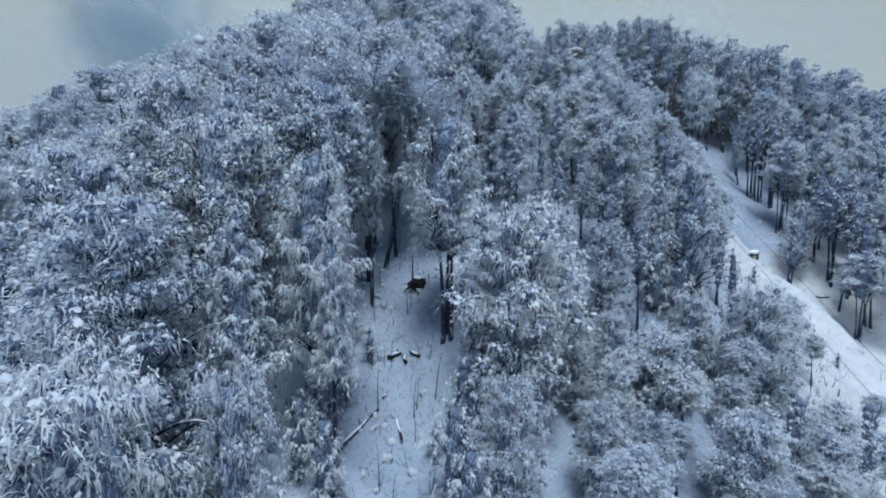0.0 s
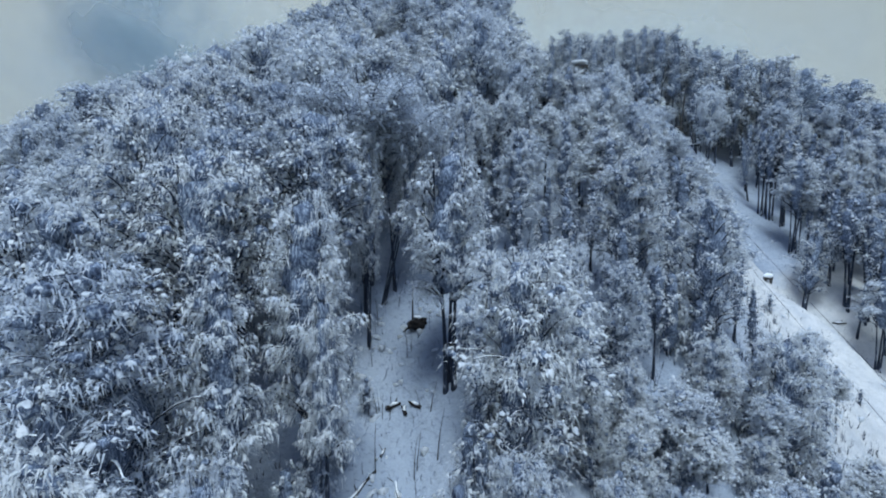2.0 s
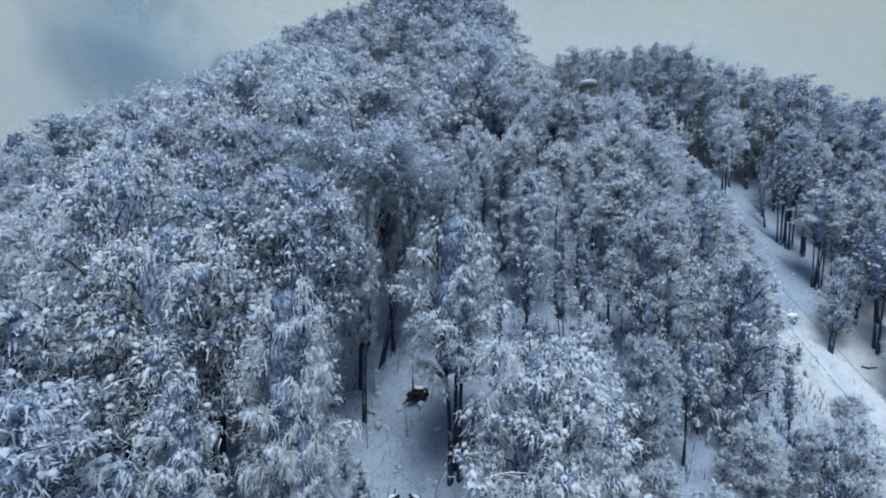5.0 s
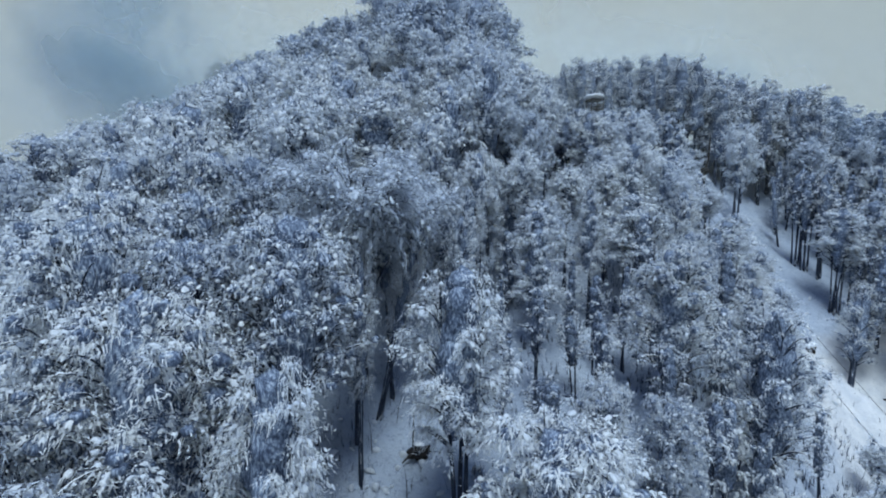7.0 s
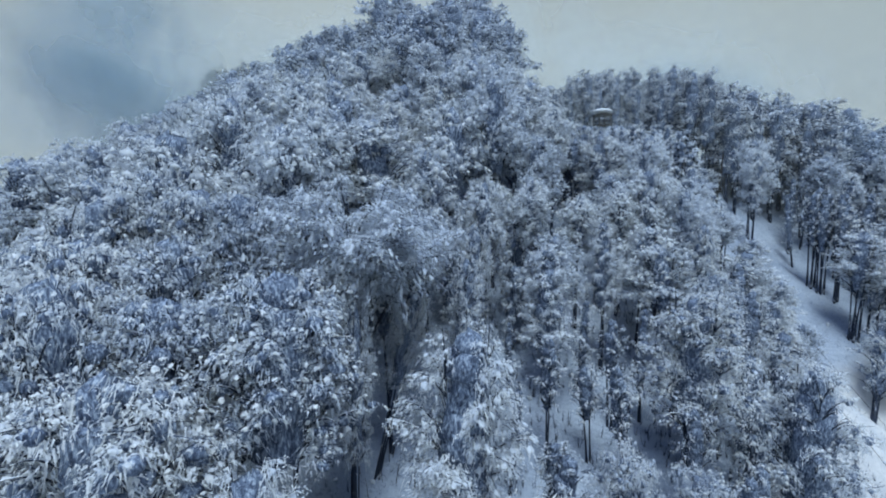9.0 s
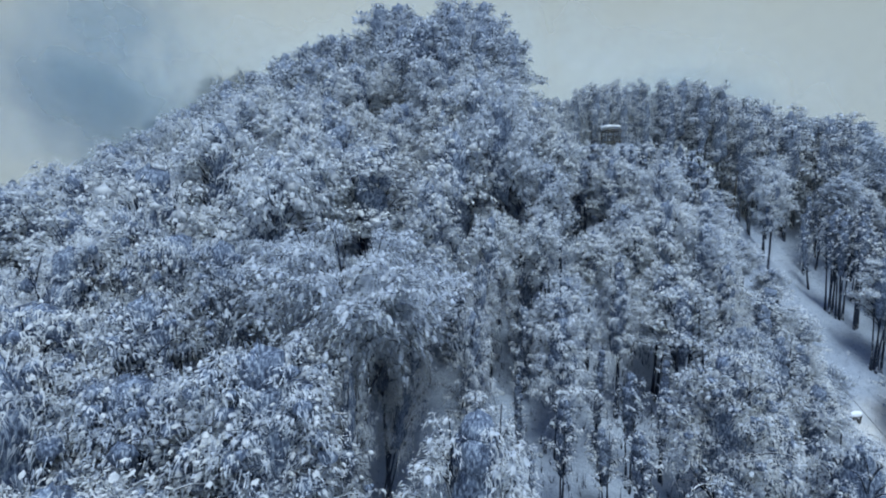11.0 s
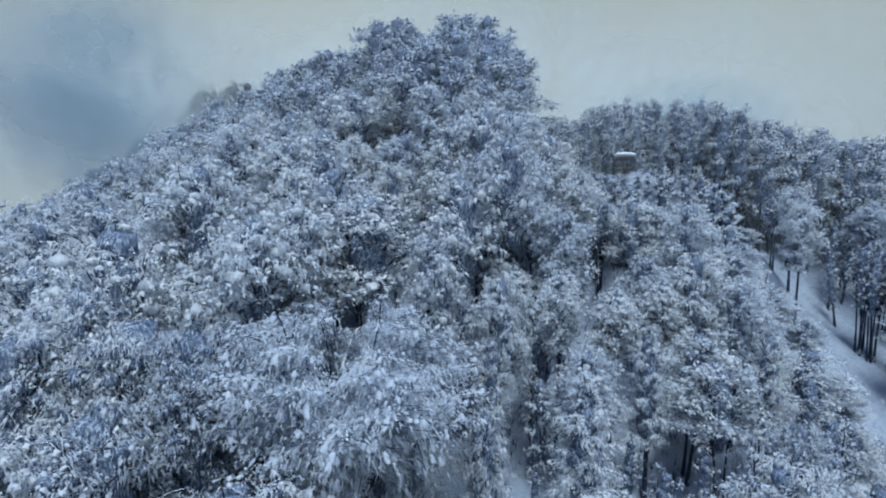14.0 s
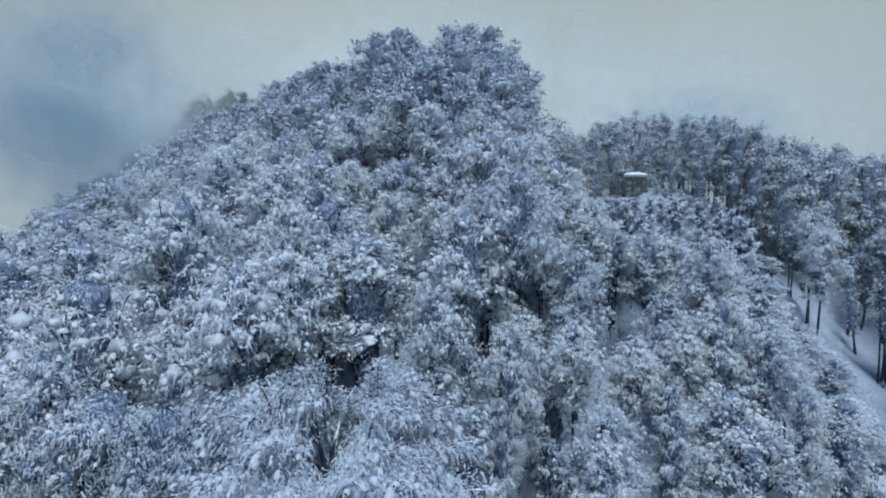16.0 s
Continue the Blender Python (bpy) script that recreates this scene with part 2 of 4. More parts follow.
# ---- mesh helpers ----
def mesh_of(name, verts, faces, mat, smooth=True):
    me = bpy.data.meshes.new(name)
    verts, faces = np.asarray(verts, np.float32).reshape(-1, 3), np.asarray(faces, np.int32)
    n, k = faces.shape
    me.vertices.add(len(verts))
    me.vertices.foreach_set("co", verts.ravel())
    me.loops.add(n * k)
    me.loops.foreach_set("vertex_index", faces.ravel())
    me.polygons.add(n)
    me.polygons.foreach_set("loop_start", np.arange(0, n * k, k, dtype=np.int32))
    me.polygons.foreach_set("use_smooth", np.full(n, smooth))
    me.update(calc_edges=True)
    me.materials.append(mat)
    return me


def joined(chunks):
    """Joins (verts, quad faces) chunks."""
    vs, fs, n = [], [], 0
    for v, f in chunks:
        vs.append(v)
        fs.append(np.asarray(f) + n)
        n += len(v)
    return np.concatenate(vs), np.concatenate(fs)


def tube(points, radii, sides):
    """A tapered tube along a line."""
    p = np.asarray(points, float)
    d = np.gradient(p, axis=0)
    d /= np.linalg.norm(d, axis=1)[:, None] + 1e-9
    ref = np.where(np.abs(d[:, 2:3]) > 0.8, [[1.0, 0, 0]], [[0, 0, 1.0]])
    a = np.cross(d, ref)
    a /= np.linalg.norm(a, axis=1)[:, None] + 1e-9
    b = np.cross(d, a)
    ang = np.linspace(0, 2 * np.pi, sides, endpoint=False)
    ring = a[:, None] * np.cos(ang)[None, :, None] + b[:, None] * np.sin(ang)[None, :, None]
    v = (p[:, None] + ring * np.asarray(radii)[:, None, None]).reshape(-1, 3)
    i, j = np.meshgrid(np.arange(len(p) - 1), np.arange(sides), indexing="ij")
    q = np.stack([i * sides + j, i * sides + (j + 1) % sides, (i + 1) * sides + (j + 1) % sides, (i + 1) * sides + j], -1).reshape(-1, 4)
    return v, q


def hanging_lines(starts, outward, reach, drop, arch, rows, rng, lift=0.0):
    """Many arching, hanging lines at once: each leaves its start outward, rises a little and falls."""
    n = len(starts)
    s = np.linspace(0, 1, rows)
    side = np.stack([-outward[:, 1], outward[:, 0], np.zeros(n)], 1)
    line = starts[:, None] + outward[:, None] * (reach[:, None] * (s - 0.25 * s ** 2))[..., None]
    line[..., 2] += arch[:, None] * s - (drop + arch)[:, None] * s ** 2 + lift
    line += side[:, None] * (rng.normal(0, 0.15, n)[:, None] * reach[:, None] * s ** 2)[..., None]
    return line, side


def strips(line, side, w, tent):
    """A strip along each line, w wide at each row. tent: snow with a raised ridge, else a flat twig."""
    n, rows = line.shape[:2]
    if tent:
        v = np.stack([line - side[:, None] * w[..., None], line + np.array([0, 0, 1.0]) * (w * 0.8)[..., None], line + side[:, None] * w[..., None]], 2)
        k = 3
    else:
        v = np.stack([line - side[:, None] * w[..., None], line + side[:, None] * w[..., None]], 2)
        k = 2
    base = (np.arange(n) * rows * k)[:, None, None]
    i, j = np.meshgrid(np.arange(rows - 1), np.arange(k - 1), indexing="ij")
    q = np.stack([i * k + j, (i + 1) * k + j, (i + 1) * k + j + 1, i * k + j + 1], -1).reshape(1, -1, 4)
    return v.reshape(-1, 3), (base + q).reshape(-1, 4)


DRAPE_RINGS = [(0.10, 0.50), (0.50, 0.42), (0.86, 0.12), (0.98, -0.34), (0.84, -0.95)]


def drapes(centres, size, heading, weep, sides, rings, rng):
    """Tufts of snow-caked twigs: each a pleated, hanging hood, open below, with a ragged hem, longer on its outer side."""
    n = len(centres)
    prof = np.array([DRAPE_RINGS[i] for i in rings])
    m = len(prof)
    t = np.linspace(0, 2 * np.pi, sides, endpoint=False)
    a = t[None, None] + rng.normal(0, 0.16, (n, m, sides))
    pleat = rng.uniform(0.72, 1.28, (n, 1, sides)) * rng.uniform(0.88, 1.12, (n, m, sides))
    r = prof[None, :, 0, None] * pleat
    stretch = rng.uniform(1.0, 1.7, (n, 1, 1))
    low = (np.clip(-prof[:, 1], 0, 1) ** 1.2)[None, :, None]
    hem = rng.uniform(0.25, 1.75, (n, 1, sides)) * weep
    z = np.where(prof[None, :, 1, None] > 0, prof[None, :, 1, None] + rng.normal(0, 0.07, (n, m, sides)), prof[None, :, 1, None] * hem)
    x = r * np.cos(a) * stretch + 0.35 * low * weep
    z = z - 0.16 * x * np.abs(x)
    y = r * np.sin(a) * 0.85
    c, d = np.cos(heading)[:, None, None], np.sin(heading)[:, None, None]
    v = np.stack([x * c - y * d, x * d + y * c, z * rng.uniform(0.75, 1.25, (n, 1, 1))], -1) * size[:, None, None, None] + centres[:, None, None]
    i, j = np.meshgrid(np.arange(m - 1), np.arange(sides), indexing="ij")
    q = np.stack([i * sides + j, (i + 1) * sides + j, (i + 1) * sides + (j + 1) % sides, i * sides + (j + 1) % sides], -1).reshape(1, -1, 4)
    hemline = v[:, -1].reshape(-1, 3)
    return (v.reshape(-1, 3), ((np.arange(n) * m * sides)[:, None, None] + q).reshape(-1, 4)), hemline


# ---- snow-laden trees ----
def rounded(centres, radii, stretch, sides, rng):
    """Uneven rounded bodies, one at each centre."""
    n, m = len(centres), 4
    t = np.linspace(0, 2 * np.pi, sides, endpoint=False)
    e = np.linspace(1.52, -1.1, m)
    r = rng.uniform(0.7, 1.3, (n, m, sides)) * radii[:, None, None]
    v = np.stack([r * np.cos(e)[None, :, None] * np.cos(t), r * np.cos(e)[None, :, None] * np.sin(t), r * np.sin(e)[None, :, None] * stretch], -1) + centres[:, None, None]
    i, j = np.meshgrid(np.arange(m - 1), np.arange(sides), indexing="ij")
    q = np.stack([i * sides + j, (i + 1) * sides + j, (i + 1) * sides + (j + 1) % sides, i * sides + (j + 1) % sides], -1).reshape(1, -1, 4)
    return v.reshape(-1, 3), ((np.arange(n) * m * sides)[:, None, None] + q).reshape(-1, 4)


def tufts(at, heading, pitch, size, weep, stations, sides, rng):
    """Snow-caked sprays: each an arched hood along its shoot, bent over and ending in ragged hanging fingers."""
    n = len(at)
    s = np.linspace(0, 1, stations)[None, :, None]
    body = np.interp(s, [0, 0.3, 0.6, 1], [0.55, 0.95, 1.0, 0.8])
    phi = np.linspace(-1, 1, sides)[None, None] * 1.9
    finger = rng.uniform(0, 0.6, (n, 1, sides)) + 0.3 * ((np.arange(sides) + rng.integers(0, 2, (n, 1, 1))) % 2)
    w = 0.38 * body * rng.uniform(0.7, 1.3, (n, stations, sides)) * rng.uniform(0.75, 1.25, (n, 1, 1))
    x = s * (0.5 + 0.35 * finger) + rng.normal(0, 0.05, (n, stations, sides))
    y = np.sin(phi) * w + 0 * x
    arch = (np.cos(phi) - 0.2) * 0.34 * body * rng.uniform(0.7, 1.3, (n, stations, sides))
    z = arch + pitch[:, None, None] * s - weep[:, None, None] * (0.15 + 0.5 * finger) * s ** 2
    c, d = np.cos(heading)[:, None, None], np.sin(heading)[:, None, None]
    v = np.stack([x * c - y * d, x * d + y * c, z], -1) * size[:, None, None, None] + at[:, None, None]
    i, j = np.meshgrid(np.arange(stations - 1), np.arange(sides - 1), indexing="ij")
    q = np.stack([i * sides + j, (i + 1) * sides + j, (i + 1) * sides + j + 1, i * sides + j + 1], -1).reshape(1, -1, 4)
    return v.reshape(-1, 3), ((np.arange(n) * stations * sides)[:, None, None] + q).reshape(-1, 4)


CROWN_REL = [0, 0.1, 0.22, 0.4, 0.6, 0.78, 0.92, 1.0]
CROWNS = {"dome": [0.6, 0.85, 1.0, 1.0, 0.92, 0.74, 0.46, 0.15], "cone": [0.75, 1.0, 1.0, 0.9, 0.74, 0.54, 0.31, 0.1],
          "vase": [0.25, 0.45, 0.7, 0.95, 1.0, 0.82, 0.5, 0.15], "pole": [0.5, 0.8, 0.95, 1.0, 0.95, 0.8, 0.5, 0.15]}


def tree_shape(seed, tall, low, wide, boughs, clump=0.9, stems=1, weep=1.0, form="dome", ragged=0.15, cover=1.0, fringe=12, bare=0.16, wood=1.0, heart=0.5, puff=0.0, detail=2):
    """Meshes of one tree of the given height. Boughs leave the stems, arch out to the crown's outline and bend under snow; side shoots fan out
    from them, each carrying snow-caked tufts about clump metres long with hanging twigs. cover: share of shoots that hold snow.
    puff: size of the rounded snowy heads in which the twigs at the boughs' ends gather, where the crown has them.
    detail: 2 close by, 1 further off, 0 far away."""
    rng = np.random.default_rng(seed)
    up = np.array([0, 0, 1.0])
    wide *= 0.8                                    # the side shoots reach past the boughs' ends
    trunk, limb, branch, ridge, heads, shoot = [], [], [], [], [], []
    for k in range(stems):
        a = rng.uniform(0, 6.28) if k == 0 else a + 6.28 / stems
        way = np.array([math.cos(a), math.sin(a), 0])
        h = tall * (0.98 if k == 0 else rng.uniform(0.8, 0.95))
        s = np.linspace(0, 1, (4, 6, 10)[detail])
        wob = np.stack([np.sin(s * 5 + a), np.cos(s * 4.1 + a), 0 * s], 1) * 0.012 * h * s[:, None]
        spread = 0.0 if stems == 1 else rng.uniform(0.22, 0.42) * wide
        line = way * (0 if stems == 1 else 0.35) + s[:, None] * h * up + way * (spread * s ** 1.4)[:, None] + wob
        line[0, 2] -= 1.2
        rad = (0.0118 * tall / math.sqrt(stems) * 1.1) * (1 - 0.9 * s ** 0.9) * wood + 0.014
        rad[0] *= 1.4
        trunk.append(tube(line, rad, (4, 5, 8)[detail]))
        heads.append((line, h, s))
    deep = tall * (1 - low)
    spot, aim, slope, big, heads_at, heads_r = [], [], [], [], [], []

    def carry(points, way, rise, share):
        m = len(points)
        spot.append(points)
        aim.append(np.full(m, way))
        slope.append(np.broadcast_to(rise, (m,)))
        big.append(np.full(m, share))

    for line, h, s in heads:                      # leader shoots
        for k in range(5):
            carry(line[-1:] - up * rng.uniform(0.1, 0.9) * clump, rng.uniform(0, 6.28), rng.uniform(0.3, 0.9), 0.75)
    for i in range(boughs):
        rel = 0.97 * ((i + rng.uniform(0.1, 0.9)) / boughs) ** 0.9
        a = i * 2.4 + rng.normal(0, 0.3)
        out = wide * float(np.interp(rel, CROWN_REL, CROWNS[form])) * float(np.clip(1 + rng.normal(0, ragged), 0.5, 1.4))
        line, h, s = heads[i % stems]
        if stems > 1:                               # the stem on that side of the crown
            line, h, s = max(heads, key=lambda e: e[0][-1][0] * math.cos(a) + e[0][-1][1] * math.sin(a) + rng.uniform(-0.4, 0.4))
        tip = tall * low + rel * deep
        rise = out * (0.7 + 0.6 * rel) * rng.uniform(0.7, 1.2)
        f = min(0.97, max(0.1, (tip - rise) / h))
        p0 = np.array([np.interp(f, s, line[:, c]) for c in range(3)])
        axis = np.array([math.cos(a), math.sin(a), 0]) * out
        gap = np.array([axis[0] - p0[0] * 0.7, axis[1] - p0[1] * 0.7, 0])
        u = np.linspace(0, 1, (4, 5, 7)[detail])[:, None]
        bend = rng.normal(0, 0.12) * out

        def along(u):
            u = np.asarray(u).reshape(-1, 1)
            z = (tip - p0[2]) * (1.55 * u - 0.55 * u ** 2) - weep * 0.16 * out * u ** 3
            return p0 + gap * u + up * z + np.array([-math.sin(a), math.cos(a), 0]) * (u - u * u) * bend

        pts = along(u)
        thick = ((0.0034 * tall + 0.008 * out) * (1 - 0.85 * u[:, 0]) * wood + 0.012) * (1.15 - 0.5 * rel)
        (limb if i < 9 and detail == 2 else branch).append(tube(pts, thick, 5 if detail == 2 else 3))
        if detail == 2:
            ridge.append(strips((pts + up * thick[:, None] * 0.7)[None], np.array([[-math.sin(a), math.cos(a), 0]]), np.maximum(thick * 0.8, 0.02)[None], True))
        bare_bough = rng.random() > cover
        if puff:
            for uj in ([0.97] if out < 2.2 * puff or rel < 0.2 else [0.97, rng.uniform(0.5, 0.68)]):
                if bare_bough and rng.random() < 0.7:
                    continue
                r = puff * rng.uniform(0.5, 1.35) * (0.8 + 0.2 * min(1, rel * 3))
                centre = along(uj)[0] + rng.normal(0, 0.35 * puff, 3)
                k = max(6, int(19 * (r / puff) ** 2))
                e = np.arcsin(rng.uniform(-0.25, 0.98, k))
                az = np.arange(k) * 2.4 + rng.uniform(0, 6.28)
                turned = np.stack([np.cos(e) * np.cos(az), np.cos(e) * np.sin(az), 0.8 * np.sin(e) - 0.3 * weep * np.cos(e) ** 3], 1)
                spot.append(centre + turned * r * rng.uniform(0.45, 1.2, (k, 1)))
                aim.append(az)
                slope.append(np.sin(e) * 0.9 - 0.1)
                big.append(np.full(k, 0.9))
                heads_at.append(centre - up * 0.12 * r)
                heads_r.append(0.52 * r)
            continue
        m = max(2, int(out / (0.72 * clump)))
        for j in range(m):
            uj = 0.3 + 0.68 * (j + rng.uniform(0.1, 0.9)) / m
            root = along(uj)[0]
            if uj > 0.45 and (not bare_bough or rng.random() < 0.35):
                carry(root[None] + up * 0.05, a + rng.normal(0, 0.3), 0.5 - 0.6 * uj, 1.0)
            side = 1 if j % 2 else -1
            turn = a + side * rng.uniform(0.35, 1.35)
            long = 0.5 * out * (1.15 - 0.9 * uj) * rng.uniform(0.7, 1.2) + 0.35 * clump
            lift = rng.uniform(-0.15, 0.8)
            k = max(1, int(long / (0.62 * clump)))
            t = (np.arange(k) + 0.45)[:, None] / k * long
            run = root + np.array([math.cos(turn), math.sin(turn), 0]) * t + up * (lift * t - weep * 0.45 * t * t / max(long, 0.5))
            if not bare_bough or rng.random() < 0.2:
                carry(run + rng.normal(0, 0.1 * clump, (k, 3)), turn, lift - 0.9 * weep * t[:, 0] / long, 0.9)
            if detail == 2 and j % 2 == 0:
                shoot.append((np.stack([root, (root + run[-1]) / 2 + up * 0.05 * long, run[-1]]), (-math.sin(turn), math.cos(turn), 0.3)))
    spot, aim, slope, big = np.concatenate(spot), np.concatenate(aim), np.concatenate(slope), np.concatenate(big)
    n = len(spot)
    size = clump * big * np.clip(rng.normal(0.92, 0.22, n), 0.45, 1.3)
    heading = aim + rng.normal(0, 0.35, n)
    droop = weep * rng.uniform(0.45, 1.25, n)
    capped = rng.random(n) < (0.55, 0.5, 0.42)[detail]
    hood = tufts(spot[capped], heading[capped], slope[capped], size[capped] * (0.84, 0.84, 0.74)[detail], droop[capped], (2, 3, 3)[detail], (4, 4, 6)[detail], rng)
    # thin caked twigs that hang from the tufts or stick out of them
    pick = np.repeat(np.arange(n), fringe)
    k = len(pick)
    ang = heading[pick] + rng.normal(0, 0.7, k)
    outward = np.stack([np.cos(ang), np.sin(ang), 0 * ang], 1)
    length = (size[pick] * np.minimum(1.15, 0.35 + rng.gamma(2.0, 0.22, k)))[:, None]
    f = rng.uniform(0.1, 1.0, k)
    start = spot[pick] + np.stack([np.cos(heading[pick]), np.sin(heading[pick]), 0 * f], 1) * (f * size[pick])[:, None] + up * ((slope[pick] * f - 0.7 * droop[pick] * f * f) * size[pick])[:, None] + rng.normal(0, 0.3, (k, 3)) * size[pick][:, None]
    inward = (rng.uniform(0, 1, k) ** 2 * 0.4)[:, None]
    start -= np.stack([start[:, 0], start[:, 1], 0 * f], 1) * inward
    fall = (droop[pick] * rng.uniform(-0.1, 1.5, k))[:, None]
    end = start + outward * length * rng.uniform(0.35, 0.8, (k, 1)) + up * length * (0.2 - fall)
    side = np.stack([-outward[:, 1], outward[:, 0], rng.uniform(-0.6, 0.6, k)], 1) * (rng.uniform(0.016, 0.048, k) * (2.8, 1.7, 1.0)[detail])[:, None]
    spray = (np.stack([start - side, start + side, end], 1).reshape(-1, 3), np.arange(k * 3).reshape(-1, 3))
    # bare twigs under and between the snow
    m = max(4, int(n * bare))
    pick = rng.integers(0, n, m)
    base = spot[pick] - up * 0.12 * clump + rng.normal(0, 0.2 * clump, (m, 3))
    ang = heading[pick] + rng.normal(0, 0.7, m)
    reach = rng.uniform(0.4, 1.3, m) * clump
    line = np.stack([base - np.stack([np.cos(aim[pick]), np.sin(aim[pick]), 0 * ang], 1) * 0.8 * clump, base, base + np.stack([np.cos(ang) * reach, np.sin(ang) * reach, rng.uniform(-0.7, 0.5, m) * reach], 1)], 1)
    side = np.cross(line[:, 2] - line[:, 0], rng.normal(0, 1, (m, 3)))
    side /= np.linalg.norm(side, axis=1)[:, None] + 1e-9
    dark = strips(line, side, rng.uniform(0.012, 0.03, (m, 1)) * (2.6, 1.6, 1.0)[detail] * np.array([[1.2, 0.8, 0.3]]), False)
    if shoot:
        dark = joined([dark, strips(np.array([e[0] for e in shoot]), np.array([e[1] for e in shoot]), np.full((len(shoot), 1), 0.03) * np.array([[1.0, 0.8, 0.4]]), False)])
    # solid dark bodies among the twigs, standing in for the crown's inner shade
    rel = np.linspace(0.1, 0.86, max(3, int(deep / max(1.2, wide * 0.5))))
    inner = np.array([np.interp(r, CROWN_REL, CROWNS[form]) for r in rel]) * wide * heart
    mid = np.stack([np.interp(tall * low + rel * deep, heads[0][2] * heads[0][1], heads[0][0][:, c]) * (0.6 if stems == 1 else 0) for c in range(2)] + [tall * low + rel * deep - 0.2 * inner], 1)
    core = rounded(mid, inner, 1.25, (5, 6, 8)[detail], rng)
    if heads_at and detail < 2:
        hood = joined([hood, rounded(np.array(heads_at) - up * 0.1, np.array(heads_r) * 0.85, 0.8, 5, rng)])
    # near heads get dark bodies too, so their undersides come out shaded
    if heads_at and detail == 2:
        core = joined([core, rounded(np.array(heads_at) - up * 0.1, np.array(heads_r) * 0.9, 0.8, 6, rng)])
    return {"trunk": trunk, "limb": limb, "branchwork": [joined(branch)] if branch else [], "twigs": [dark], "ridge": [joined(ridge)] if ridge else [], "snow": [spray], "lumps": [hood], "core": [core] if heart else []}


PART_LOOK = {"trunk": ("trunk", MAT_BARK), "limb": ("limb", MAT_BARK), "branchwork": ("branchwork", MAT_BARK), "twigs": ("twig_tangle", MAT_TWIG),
             "ridge": ("limb_snow", MAT_CLEAN), "snow": ("snowy_spray", MAT_SNOW), "lumps": ("snow_crust", MAT_PAD), "core": ("inner_foliage", MAT_CROWN_SHADE)}


def plant(shape, name, label, group):
    """A tree built once; it is moved to its place by the caller or copied."""
    top = tagged(new(name), label, "tree", group)
    for key, (part_name, mat) in PART_LOOK.items():
        for chunk in shape[key]:
            ob = new(part_name, mesh_of(part_name, *chunk, mat))
            ob.parent = top
            if key not in ("trunk", "limb"):
                tagged(ob, kind="stuff")
    return top


def stand(x, y, tall, base_tall, turn, wide=1.0, sink=0.0, lean=(0, 0)):
    k = tall / base_tall
    return pose(x, y, height(x, y) - sink, lean[0], lean[1], turn) @ Matrix.Diagonal((k * wide, k * wide, k, 1))


# ---- ground ----
def sheet(name, xs, ys, mat, label):
    gx, gy = np.meshgrid(xs, ys, indexing="ij")
    v = np.stack([gx, gy, land(gx, gy)], -1).reshape(-1, 3)
    nx, ny = len(xs), len(ys)
    i, j = np.meshgrid(np.arange(nx - 1), np.arange(ny - 1), indexing="ij")
    q = np.stack([i * ny + j, (i + 1) * ny + j, (i + 1) * ny + j + 1, i * ny + j + 1], -1).reshape(-1, 4)
    return tagged(new(name, mesh_of(name, v, q, mat)), label, "ground", kind="structure")


def spaced(fine, step_fine, far, count):
    inner = np.arange(-fine, fine + 0.01, step_fine)
    outer = fine + (far - fine) * np.linspace(0, 1, count + 1)[1:] ** 2.2
    return np.concatenate([-outer[::-1], inner, outer])


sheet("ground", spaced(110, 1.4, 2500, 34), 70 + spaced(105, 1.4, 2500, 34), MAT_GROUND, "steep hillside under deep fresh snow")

# ---- the trees that stand out: x, y, height of the top, width factor, turn ----
SHAPES = {}


def kind_of(key, **given):
    SHAPES[key] = given["tall"]
    if key in ("bushy", "bushy2", "young"):
        return plant(tree_shape(**given), "snowy_shrub", LABELS[key], "undergrowth on the slope")
    return plant(tree_shape(**given), "beech_tree", LABELS[key], "snowy trees on the hill")


LABELS = {
    "weeping": "tall narrow beech with hanging twigs caked in snow",
    "weeping2": "slender beech with drooping snow-caked twigs",
    "broad": "broad beech with drooping boughs heavy with snow",
    "broad2": "wide-crowned beech bent under fresh snow",
    "round": "round-headed beech white with snow and rime",
    "tall": "tall forked beech with a bare dark trunk and snowy crown",
    "open": "open-branched beech with dark limbs and thin snow",
    "bushy": "low bushy shrub bowed under snow to the ground",
    "bushy2": "many-stemmed young beech loaded with snow",
    "spread": "great spreading beech with many fine limbs white with rime",
    "skirt": "full-skirted tree with boughs bowed by snow to the ground",
    "young": "young thin sapling whitened all over by rime",
    "mid_a": "beech on the slope with a rounded snow-covered crown",
    "mid_b": "beech in the woods with rime-white twigs",
    "mid_c": "narrow beech with a snowy crown over bare trunk",
    "mid_d": "many-limbed beech under loose snow",
    "thin": "slim many-stemmed beech with dark trunks and little snow",
    "column": "slim dark tree with thin snow in a crowded stand",
    "mid_e": "feathery beech white with rime down to its fine twigs",
}
